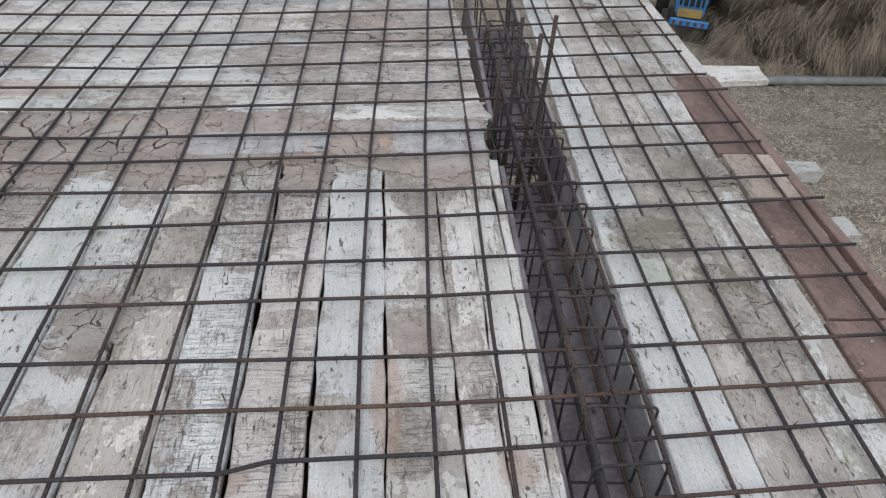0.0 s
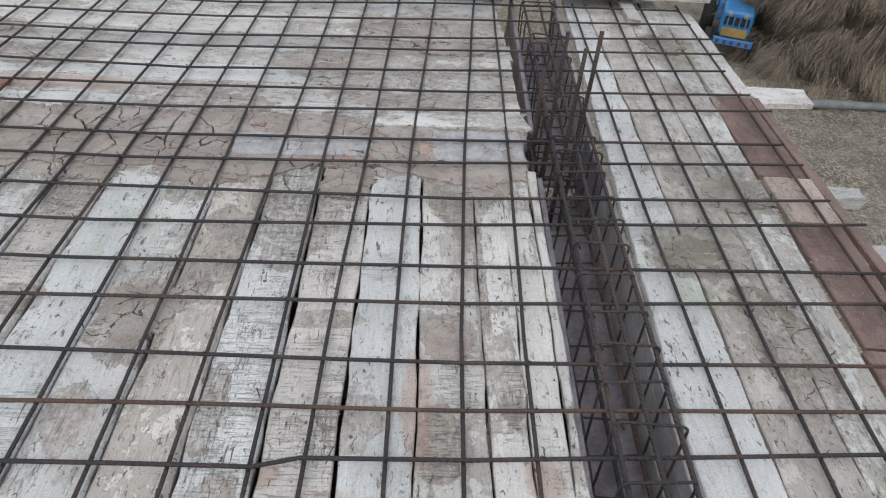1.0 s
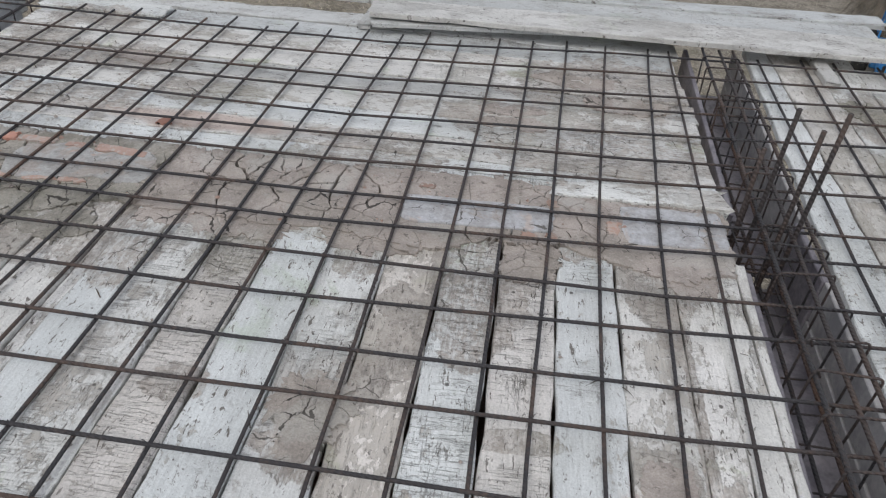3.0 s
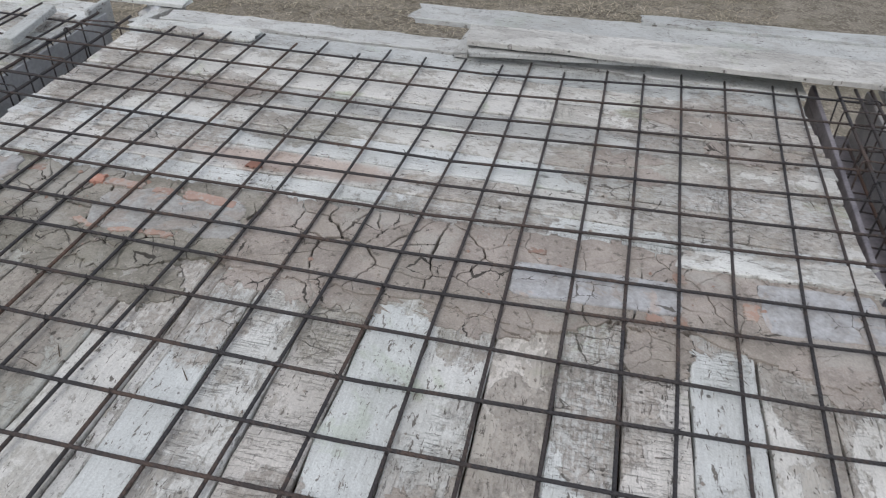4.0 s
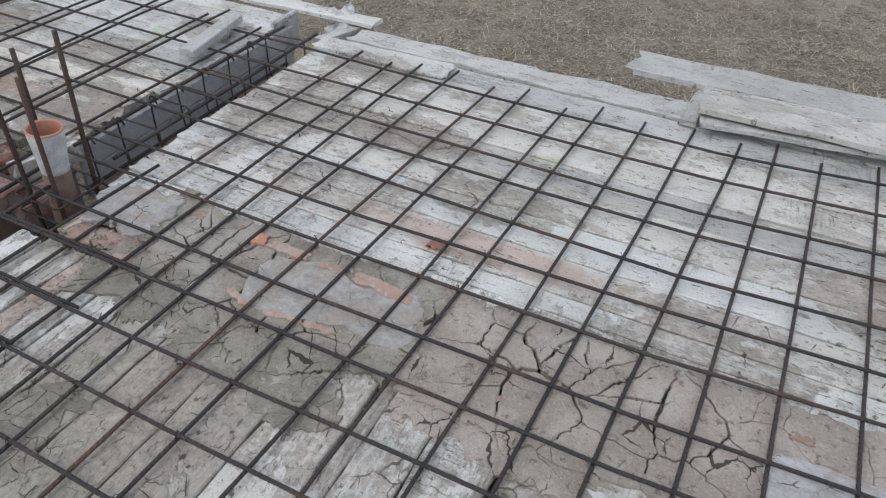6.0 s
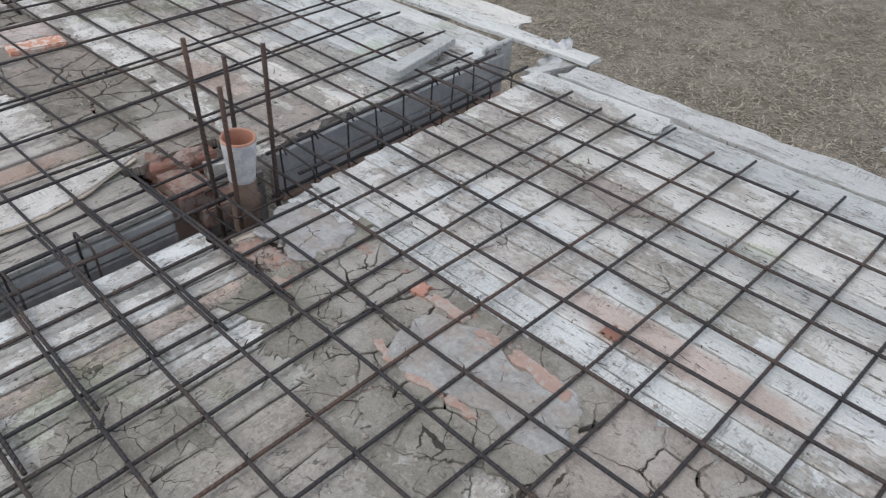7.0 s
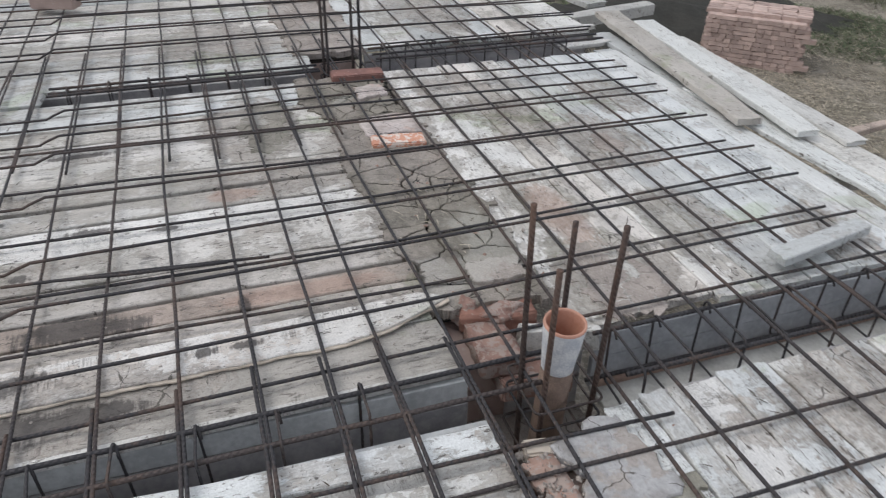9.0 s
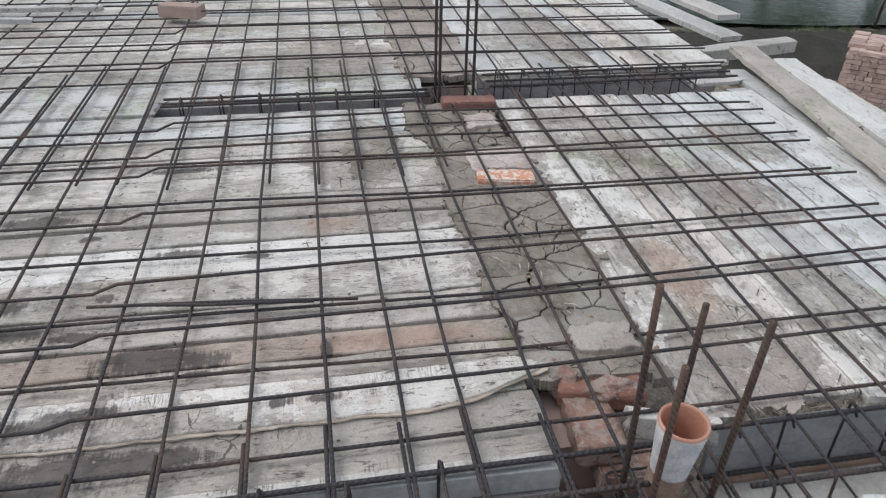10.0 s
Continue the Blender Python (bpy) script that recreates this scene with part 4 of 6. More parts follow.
# where the cracks of the mud gape widest: x, y, reach
GAPING = ((-3.95, 2.62, 0.4), (-4.4, 2.62, 0.35), (-5.35, 2.6, 0.3), (-1.29, 2.66, 0.25), (-1.0, 2.66, 0.18), (-2.35, 2.62, 0.2), (-2.0, 2.42, 0.2))


def mud_plates(x0, x1, y0, y1, inside, size, top, deep, crack=0.007, rough=0.004):
    """Cracked plates wherever inside(x, y) holds: vertices and faces."""
    seeds = []
    nx, ny = max(2, int((x1 - x0) / size)), max(2, int((y1 - y0) / size))
    for i in range(-1, nx + 1):
        for j in range(-1, ny + 1):
            seeds.append((x0 + (i + random.uniform(-0.45, 1.45)) * (x1 - x0) / nx, y0 + (j + random.uniform(-0.45, 1.45)) * (y1 - y0) / ny))
    verts, faces = [], []
    seeds = [s for s in seeds if inside(*s)]
    for s in seeds:
        near = sorted((o for o in seeds if o is not s and abs(o[0] - s[0]) < 4.5 * size and abs(o[1] - s[1]) < 4.5 * size), key=lambda o: (o[0] - s[0]) ** 2 + (o[1] - s[1]) ** 2)
        b = 2.4 * size
        poly = clip_cell(s, near[:24], [(s[0] - b, s[1] - b), (s[0] + b, s[1] - b), (s[0] + b, s[1] + b), (s[0] - b, s[1] + b)])
        if not poly:
            continue
        if max(p[0] for p in poly) - min(p[0] for p in poly) < 0.03 or max(p[1] for p in poly) - min(p[1] for p in poly) < 0.03:
            continue
        rim = []
        for i, p in enumerate(poly):
            q = poly[(i + 1) % len(poly)]
            n = max(1, int(math.dist(p, q) / 0.014))
            rim += [(p[0] + (q[0] - p[0]) * k / n, p[1] + (q[1] - p[1]) * k / n) for k in range(n)]
        outer, inner = [], []
        for x, y in rim:
            wx = x + 0.020 * wob(x, y, 3, 9) + 0.008 * wob(x, y, 31, 45) + 0.006 * wob(x, y, 7, 70)
            wy = y + 0.020 * wob(x, y, 11, 9) + 0.008 * wob(x, y, 37, 45) + 0.006 * wob(x, y, 15, 70)
            dx, dy = s[0] - wx, s[1] - wy
            d = math.hypot(dx, dy) + 1e-6
            open_ = 0.0011 + crack * (0.42 * max(0.0, wob(x, y, 21, 3)) + 0.40 * max(0.0, max(1 - math.hypot(x - u, y - v) / r for u, v, r in GAPING)))
            f = min(0.8, open_ / d)
            wx, wy = wx + dx * f, wy + dy * f
            for _ in range(16):
                if inside(wx, wy):
                    break
                wx, wy = wx + (s[0] - wx) * 0.13, wy + (s[1] - wy) * 0.13
            outer.append((wx, wy, min(0.0025, 0.0002 + open_ * 0.8)))
            g = min(0.5, 0.005 / d)
            inner.append((wx + (s[0] - wx) * g, wy + (s[1] - wy) * g))
        base = len(verts)
        m = len(outer)
        z = lambda x, y: top + rough * wob(x, y, 2, 9) + 0.4 * rough * wob(x, y, 6, 40)
        verts += [(x, y, top - deep) for x, y, _ in outer]
        verts += [(x, y, z(x, y) - min(q, deep * 0.4)) for x, y, q in outer]
        verts += [(x, y, z(x, y)) for x, y in inner]
        verts.append((s[0], s[1], z(*s) - 0.001))
        for i in range(m):
            j = (i + 1) % m
            faces.append((base + i, base + j, base + m + j, base + m + i))
            faces.append((base + m + i, base + m + j, base + 2 * m + j, base + 2 * m + i))
            faces.append((base + 2 * m + i, base + 2 * m + j, base + 3 * m))
    return verts, faces


def strip_inside(ylo, yhi, spill, x0, x1):
    def test(x, y):
        if not x0 < x + 0.05 * wob(y, x0, 51, 9) < x1:
            return False
        y += 0.022 * wob(x, y, 41, 30) + 0.012 * wob(x, y, 43, 80)
        lo = ylo - 0.03 + 0.035 * wob(x, 0, 4, 5) - spill * max(0.0, 0.25 + wob(x, 0, 9, 2.1))
        hi = yhi + 0.03 * wob(x, 0, 14, 6) + 0.05 * max(0.0, wob(x, 0, 17, 2.7))
        return lo < y < hi
    return test


def mud_strip(name, x0, x1, ylo, yhi, spill, label, size=0.15, mat=M_MUD):
    strip = holder(name, ((x0 + x1) / 2, (ylo + yhi) / 2, -0.056), label, "mud", kind="structure")
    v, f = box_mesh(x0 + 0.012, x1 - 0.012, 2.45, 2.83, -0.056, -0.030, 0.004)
    # bed coloured as deep shade, seen only through the open cracks
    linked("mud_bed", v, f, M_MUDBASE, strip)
    v, f = mud_plates(x0, x1, ylo - 0.3, yhi + 0.12, strip_inside(ylo, yhi, spill, x0, x1), size, 0.009, 0.036, 0.015)
    tagged(linked("mud_crust", v, f, mat, strip), kind="stuff")
    return strip


mud_strip("trim_middle", -1.62, 0.50, 2.43, 2.80, 0.22, "cracked dry mud and mortar along the wall head")
mud_strip("trim_pipe", -2.64, -1.60, 2.43, 2.80, 0.30, "greenish cracked mud along the wall head", 0.12, M_MUDGREEN)
mud_strip("trim_west", -5.08, -3.455, 2.47, 2.84, 0.10, "dark cracked mud with straw bits along the wall head", mat=M_DAMPMUD)
mud_strip("trim_far", -5.66, -5.06, 2.40, 2.80, 0.08, "cracked dry mud and mortar along the wall head", 0.11, M_DAMPMUD)
mud_strip("trim_end", -9.2, -6.08, 2.45, 2.86, 0.08, "cracked dry mud and mortar along the far wall head", 0.12)


def mud_patch(x, y, rx, ry, size=0.085, top=0.0035, label="crust of cracked dry mud on the planks"):
    s = random.uniform(0, 40)

    def inside(u, v):
        d = math.hypot((u - x) / rx, (v - y) / ry)
        return d < 0.82 + 0.5 * wob(u, v, s, 7) + 0.3 * wob(u, v, s, 23) + 0.2 * wob(u, v, s, 70)
    v, f = mud_plates(x - 1.4 * rx, x + 1.4 * rx, y - 1.4 * ry, y + 1.4 * ry, inside, size, top, top + 0.004, 0.009, 0.003)
    if v:
        tagged(linked("mud_patch", v, f, M_MUDGREEN if x < -1.4 and y < 2.6 or x > 0.9 else M_MUD), label, "mud", "mud patches on the deck", "stuff")


for x, y, rx, ry in ((-0.76, 1.57, 0.13, 0.17), (0.16, 1.50, 0.10, 0.11), (0.30, 2.31, 0.13, 0.10), (1.06, 1.95, 0.17, 0.12), (1.16, 1.57, 0.10, 0.20), (1.29, 2.33, 0.16, 0.12),
                     (1.41, 3.80, 0.13, 0.14), (-0.33, 3.43, 0.22, 0.06), (0.02, 3.82, 0.30, 0.10), (0.25, 3.60, 0.22, 0.13), (-0.20, 2.33, 0.13, 0.12), (-0.34, 3.30, 0.20, 0.08), (-2.15, 3.60, 0.20, 0.08), (-2.21, 3.14, 0.17, 0.06),
                     (-1.25, 2.36, 0.34, 0.13), (-1.84, 2.27, 0.20, 0.16), (-0.75, 2.36, 0.20, 0.12), (-2.25, 2.34, 0.24, 0.12), (-1.96, 2.26, 0.22, 0.10), (-2.36, 1.80, 0.18, 0.20), (-3.44, 3.08, 0.26, 0.16), (-4.45, 3.62, 0.16, 0.09), (-5.10, 2.12, 0.30, 0.14)):
    mud_patch(x, y, rx, ry)


# ---- cement slabs and brick chips bedded in the mud ----
def flat_stone(name, x, y, w, d, turn, z0, z1, mat, label, category, group, chip=0.012):
    """A flat broken piece with an uneven outline."""
    n = 40
    s = random.uniform(0, 50)
    ring = []
    for k in range(n):
        a = 2 * math.pi * k / n
        c, t = math.cos(a), math.sin(a)
        q = 1.0 / max(abs(c), abs(t))
        u, v = (c * min(q, 1.34)) * w / 2, (t * min(q, 1.34)) * d / 2
        ring.append((u + chip * (wob(c * 2, t * 2, s) + 0.5 * wob(c * 7, t * 7, s)), v + chip * (wob(c * 2, t * 2, s + 9) + 0.5 * wob(c * 7, t * 7, s + 9))))
    rot = Matrix.Rotation(radians(turn), 2)
    verts, faces = [], []
    for scale, z in ((1.0, z0), (1.0, z1 - 0.004), (0.965, z1)):
        for u, v in ring:
            p = rot @ Vector((u * scale, v * scale))
            verts.append((x + p.x, y + p.y, z + (0.002 * wob(u, v, s, 20) if z > z0 else 0)))
    for i in range(n):
        j = (i + 1) % n
        for r in range(2):
            faces.append((r * n + i, r * n + j, (r + 1) * n + j, (r + 1) * n + i))
    faces.append(tuple(range(2 * n, 3 * n)))
    faces.append(tuple(reversed(range(n))))
    return tagged(linked(name, verts, faces, mat), label, category, group)


SLABS = "slabs bedded in the mud"
flat_stone("cement_slab", -0.40, 2.552, 0.55, 0.165, 2, -0.006, 0.016, M_SLAB, "smooth pale grey cement slab bedded in mud", "slab", SLABS)
flat_stone("cement_slab", 0.31, 2.60, 0.37, 0.23, 3, -0.006, 0.014, M_SLAB, "smooth pale grey cement slab beside the beam trough", "slab", SLABS)
flat_stone("cement_slab", -1.91, 2.60, 0.53, 0.215, 1, -0.006, 0.0145, M_CHIPSLAB, "bluish grey cement slab with a chipped pink edge", "slab", SLABS, 0.06)
flat_stone("cement_slab", -2.725, 2.66, 0.27, 0.21, 6, -0.006, 0.016, M_SMEAR, "bluish grey cement slab beside the drain pipe", "slab", SLABS, 0.04)
flat_stone("cement_slab", -4.92, 2.69, 0.22, 0.28, 0, -0.006, 0.018, M_ROSESLAB, "pale pinkish cement slab behind an orange brick", "slab", SLABS, 0.02)
flat_stone("cement_slab", -5.36, 2.70, 0.16, 0.16, 0, -0.006, 0.024, M_ROSESLAB, "pale cement lump on the wall head", "slab", SLABS, 0.03)
flat_stone("mud_block", -3.60, 2.70, 0.13, 0.20, 0, 0.004, 0.028, M_MUD, "squarish lump of dried mud on the wall head", "slab", SLABS, 0.02)
for x, y, w, d, r in ((-0.60, 2.70, 0.07, 0.03, 5), (-0.13, 2.67, 0.05, 0.07, 10), (-0.21, 2.455, 0.08, 0.03, -5), (-0.13, 2.465, 0.05, 0.04, 0), (-2.575, 2.45, 0.09, 0.05, 20), (-2.15, 2.476, 0.13, 0.035, -8),
                      (-2.00, 2.472, 0.15, 0.04, 4), (-1.88, 2.474, 0.13, 0.03, -3), (0.09, 2.56, 0.05, 0.10, 0), (-2.76, 2.47, 0.10, 0.06, 10), (-2.53, 2.74, 0.09, 0.045, 10)):
    flat_stone("brick_chip", x, y, w * 0.8, d * 0.8, r, -0.004, 0.0115, M_CHIP, "broken pinkish brick chip stuck in mud", "brick", "brick chips", 0.016)
for x, y, w, d, r, top, mat in ((-2.262, 2.725, 0.055, 0.05, 15, 0.019, M_BRICK), (-2.145, 2.718, 0.15, 0.036, -3, 0.0165, M_EDGE), (-1.978, 2.71, 0.09, 0.032, 2, 0.0165, M_EDGE), (-1.795, 2.70, 0.21, 0.05, -6, 0.0165, M_EDGE)):
    flat_stone("brick_chip", x, y, w, d, r, -0.004, top, mat, "orange-red broken brick edge along a cement slab", "brick", "brick chips", 0.014)
flat_stone("rust_stain_lump", -1.748, 2.985, 0.055, 0.05, 10, 0.0, 0.007, M_BRICK, "small lump of red brick dust on a plank", "brick", "brick chips", 0.02)


# ---- bricks ----
def brick_shape(l=0.228, w=0.11, h=0.072, wear=0.004, seed=0.0, frog=False):
    """A hand-made brick with blunt, chipped edges."""
    bm = bmesh.new()
    bmesh.ops.create_cube(bm, size=1.0, matrix=Matrix.Diagonal((l, w, h, 1)))
    bmesh.ops.bevel(bm, geom=list(bm.edges), offset=0.006, segments=2, affect="EDGES")
    bmesh.ops.subdivide_edges(bm, edges=[e for e in bm.edges if e.calc_length() > (0.03 if wear > 0.008 else 0.05)], cuts=9 if wear > 0.008 else 2, use_grid_fill=True)
    for p in bm.verts:
        p.co += Vector((wob(p.co.x, p.co.y, p.co.z + seed, 28), wob(p.co.y, p.co.z, p.co.x + seed, 28), wob(p.co.z, p.co.x, p.co.y - seed, 28))) * wear
        if wear > 0.008:
            p.co += Vector((wob(p.co.x, p.co.y, p.co.z - seed, 75), wob(p.co.y, p.co.z, p.co.x - seed, 75), 1.4 * wob(p.co.z, p.co.x, p.co.y + seed, 75))) * wear * 0.35
        if frog and p.co.z > h * 0.4 and abs(p.co.x) < l * 0.33 and abs(p.co.y) < w * 0.28:
            p.co.z -= 0.006
    v = [tuple(p.co + Vector((0, 0, h / 2))) for p in bm.verts]
    bm.verts.index_update()
    f = [tuple(q.index for q in face.verts) for face in bm.faces]
    bm.free()
    return v, f


def loose_brick(x, y, z, turn, mat, label, wear=0.004, tilt=0.0, l=0.228, w=0.11, h=0.072, group="loose bricks on the deck"):
    v, f = brick_shape(l, w, h, wear * 0.6, random.uniform(0, 30), wear > 0.01)
    m = pose(x, y, z, tilt, 0, turn)
    return tagged(linked("brick", [tuple(m @ Vector(p)) for p in v], f, mat, None, smooth=wear > 0.01), label, "brick", group)


loose_brick(-4.72, 2.675, -0.026, 82, M_ORANGE, "bright orange brick with white paint, lying on the mud", 0.006, l=0.25, h=0.055)
loose_brick(-5.60, 2.69, -0.014, 86, M_DARKBRICK, "dark red brick beside the far column bars", l=0.29, h=0.06)
loose_brick(-3.315, 2.575, -0.094, -4, M_MORTARED, "broken red brick with pitted top at the wall end", 0.014, l=0.215, w=0.135)
loose_brick(-3.435, 2.635, -0.070, 78, M_BRICK, "broken red brick on the wall head by the pipe", 0.014, l=0.25, w=0.095)
loose_brick(-3.215, 2.675, -0.165, 84, M_MORTARED, "red brick at the edge of the column pocket", 0.008)
loose_brick(-2.69, 2.505, -0.062, 3, M_CHIP, "mortar-crusted brick bedded in the wall head", 0.012, l=0.26, w=0.075)
loose_brick(-7.46, 1.00, 0.040, 70, M_BRICKPALE, "pale red brick lying on the mesh bars", 0.004, l=0.30, w=0.13, h=0.085)
loose_brick(-2.845, 2.52, -0.024, 80, M_YELLOWISH, "yellowish broken brick end beside the column pocket", 0.010, l=0.10, w=0.06, h=0.034)

def lump(name, x, y, z, size, mat, label, category, group, rough=0.35, fine=9.0):
    """A rough knob of set mortar: a ball beaten out of shape."""
    bm = bmesh.new()
    bmesh.ops.create_icosphere(bm, subdivisions=4, radius=1.0)
    s = random.uniform(0, 40)
    for p in bm.verts:
        q = p.co.normalized()
        f = 1 + rough * (noise.noise(q * 1.6 + Vector((s, 0, 0))) + 0.5 * noise.noise(q * 4 + Vector((0, s, 0))) + 0.25 * noise.noise(q * fine + Vector((0, 0, s))))
        p.co = Vector((q.x * size[0] * f, q.y * size[1] * f, max(-0.3, q.z) * size[2] * f))
    bm.verts.index_update()
    v = [(p.co.x + x, p.co.y + y, p.co.z + z + 0.3 * size[2]) for p in bm.verts]
    f = [tuple(q.index for q in face.verts) for face in bm.faces]
    bm.free()
    return tagged(linked(name, v, f, mat, None, smooth=True), label, category, group)


LUMPS = "mortar lumps at the wall end"
lump("mortar_lump", -3.475, 2.545, -0.055, (0.05, 0.045, 0.055), M_MORTARED, "reddish lump of set mortar on a broken brick", "mortar", LUMPS)
lump("mortar_lump", -3.41, 2.655, -0.02, (0.035, 0.075, 0.03), M_MORTARED, "reddish lump of set mortar on a broken brick", "mortar", LUMPS, 0.5)
lump("mortar_lump", -2.56, 2.60, -0.012, (0.05, 0.04, 0.024), M_MUDGREEN, "grey lump of mud beside a cement slab", "mortar", LUMPS, 0.5)
lump("crumpled_sheet", -3.02, 4.53, -0.10, (0.09, 0.055, 0.09), M_PVCWHITE, "crumpled pale plastic sheet at the deck edge", "sheet", "", 0.9, 12.0)

# ---- drain pipe ----
PIPE_TILT = Matrix.Translation((-3.066, 2.650, -0.30)) @ pose(0, 0, 0, -0.45, 3.2, 0) @ Matrix.Diagonal((0.95, 0.95, 1, 1))


def turned(profile, sides=28):
    """A turned shape from radius and height pairs."""
    verts, faces = [], []
    for r, z in profile:
        verts += [(r * math.cos(2 * math.pi * k / sides), r * math.sin(2 * math.pi * k / sides), z) for k in range(sides)]
    for i in range(len(profile) - 1):
        for k in range(sides):
            a, b = i * sides + k, i * sides + (k + 1) % sides
            faces.append((a, b, b + sides, a + sides))
    return verts, faces


pipe = holder("drain_pipe", (-3.055, 2.668, -0.34), "upright orange drain pipe with a limewashed socket, open on top", "pipe")
ribbed = [(0.046, -0.04)]
for k in range(42):
    ribbed += [(0.0465, 0.02 + k * 0.0085), (0.0492, 0.0235 + k * 0.0085), (0.0465, 0.027 + k * 0.0085)]
for name, prof, mat, label in (("lower_pipe", ribbed + [(0.046, 0.40)], M_PVCBROWN, "muddy ribbed brown pipe"),
                               ("socket", [(0.044, 0.37), (0.048, 0.373), (0.049, 0.385), (0.051, 0.41), (0.0595, 0.495), (0.0625, 0.53), (0.0615, 0.533)], M_PVCWHITE, "limewashed socket"),
                               ("socket_rim", [(0.0625, 0.530), (0.0615, 0.537), (0.0555, 0.537), (0.0545, 0.531), (0.0535, 0.50), (0.049, 0.42), (0.0455, 0.38), (0.042, 0.12), (0.0, 0.118)], M_PVCORANGE, "orange inner wall")):
    v, f = turned(prof)
    linked(name, [tuple(PIPE_TILT @ Vector(p)) for p in v], f, mat, pipe, label, True)

# the pocket round the column, below the deck
pocket = holder("column_pocket", (-3.07, 2.66, -0.36), "dark column pocket between wall ends and shuttering", "formwork", kind="structure")
v, f = box_mesh(-3.29, -2.84, 2.45, 2.88, -0.38, -0.345, 0)
linked("pocket_floor", v, f, M_MUD, pocket)
v, f = box_mesh(-2.865, -2.84, 2.45, 2.88, -0.345, -0.012, 0.004)
linked("side_board", v, f, M_MUD, pocket)
v, f = box_mesh(-3.29, -3.265, 2.62, 2.88, -0.345, -0.075, 0.004)
linked("side_board", v, f, M_SIDE, pocket)


pocket = holder("column_pocket", (0.66, 2.62, -0.40), "dark column pocket between the two trough lengths", "formwork", kind="structure")
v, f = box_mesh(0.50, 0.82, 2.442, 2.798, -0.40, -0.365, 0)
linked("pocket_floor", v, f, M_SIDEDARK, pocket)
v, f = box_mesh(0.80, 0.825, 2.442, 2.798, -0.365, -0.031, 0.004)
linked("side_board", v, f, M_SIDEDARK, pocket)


# ---- loose boards ----
def loose_board(mat, a, b, wa, wb, z, z2, label, thick=0.03, group="", **how):
    v, f = board_mesh(a, b, wa, wb, z, z2, thick, seed=random.uniform(0, 60), **how)
    return tagged(linked("board", v, f, mat), label, "board", group)


EDGE = "loose boards along the deck edge"
ROUGH = dict(ragged=0.012, end=0.03)
# red-brown ply and the pale end boards of the east edge
rust = holder("floor_edge", (1.55, 0.2, 0.0), "red-brown shuttering ply along the east edge", "floor", kind="structure")
for y0, y1 in ((-2.9, -0.4), (-0.39, 1.50), (1.51, 2.15), (2.48, 3.20)):
    v, f = board_mesh((1.535 + 0.03 * ((y0 + y1) / 2 - 1.5) - 0.02, y0), (1.535 + 0.03 * ((y0 + y1) / 2 - 1.5), y1), 0.20, 0.20, -0.004, -0.004, 0.02, seed=y0)
    linked("plank", v, f, M_RUSTPLY, rust)
for y0, y1 in ((2.16, 2.47), (3.21, 4.36)):
    v, f = board_mesh((1.535 + 0.03 * ((y0 + y1) / 2 - 1.5), y0), (1.545 + 0.03 * ((y0 + y1) / 2 - 1.5), y1), 0.20, 0.20, -0.002, -0.002, 0.028, seed=y0)
    linked("plank", v, f, M_PLANK["y"] if y0 > 3 else M_BROWN["y"], rust)
v, f = board_mesh((1.655, -2.9), (1.70, 3.2), 0.05, 0.045, -0.006, -0.006, 0.05, seed=3.0, ragged=0.008)
linked("edge_batten", v, f, M_RUSTPLY, rust, "worn red-brown edge batten")
loose_board(M_WALK, (1.20, 3.30), (2.035, 3.31), 0.22, 0.17, -0.036, -0.036, "white board sticking out from under the deck edge", 0.03, EDGE, **ROUGH)
loose_board(M_GREYPLANK["x"], (1.30, 2.42), (1.87, 2.42), 0.10, 0.09, -0.033, -0.033, "grey bearer end sticking out under the deck edge", 0.05, EDGE, **ROUGH)
loose_board(M_GREYPLANK["x"], (1.30, 1.98), (1.80, 2.02), 0.12, 0.12, -0.033, -0.033, "pale bearer end sticking out under the deck edge", 0.05, EDGE, **ROUGH)
# the north edge
loose_board(M_PLANK["x"], (-0.32, 4.375), (0.56, 4.38), 0.19, 0.19, -0.002, -0.002, "short whitewashed board under the board pile", 0.028, EDGE, ragged=0.01, end=0.02)
loose_board(M_GREYPLANK["x"], (-2.86, 4.375), (-0.3, 4.40), 0.14, 0.21, -0.004, 0.0, "long grey board along the outer deck edge", 0.028, EDGE, ragged=0.02, end=0.05)
loose_board(M_WALK, (-2.96, 4.165), (-2.25, 4.175), 0.13, 0.15, 0.016, 0.018, "short whitewashed board on the deck edge", 0.016, EDGE, ragged=0.012, end=0.04)
loose_board(M_GREYPLANK["x"], (-1.12, 4.255), (0.75, 4.53), 0.17, 0.17, 0.064, 0.066, "thin grey board lying on the mesh bars", 0.022, EDGE, **ROUGH)
loose_board(M_GREYPLANK["x"], (-1.14, 4.335), (1.80, 4.455), 0.22, 0.33, 0.108, 0.10, "long weathered grey board lying on other boards", 0.028, EDGE, ragged=0.012, end=0.02)
loose_board(M_GREYPLANK["x"], (-1.50, 4.655), (1.74, 4.80), 0.24, 0.30, 0.068, 0.066, "wide split grey board lying on other boards", 0.03, EDGE, ragged=0.02, end=0.09)
loose_board(M_GREYPLANK["x"], (-0.25, 4.87), (1.85, 4.99), 0.12, 0.16, 0.085, 0.08, "splintered grey board at the back of the pile", 0.03, EDGE, ragged=0.02, end=0.05)
loose_board(M_GREYPLANK["y"], (-1.16, 4.22), (-1.13, 4.85), 0.07, 0.06, 0.036, 0.036, "short grey batten under the board pile", 0.03, EDGE, **ROUGH)
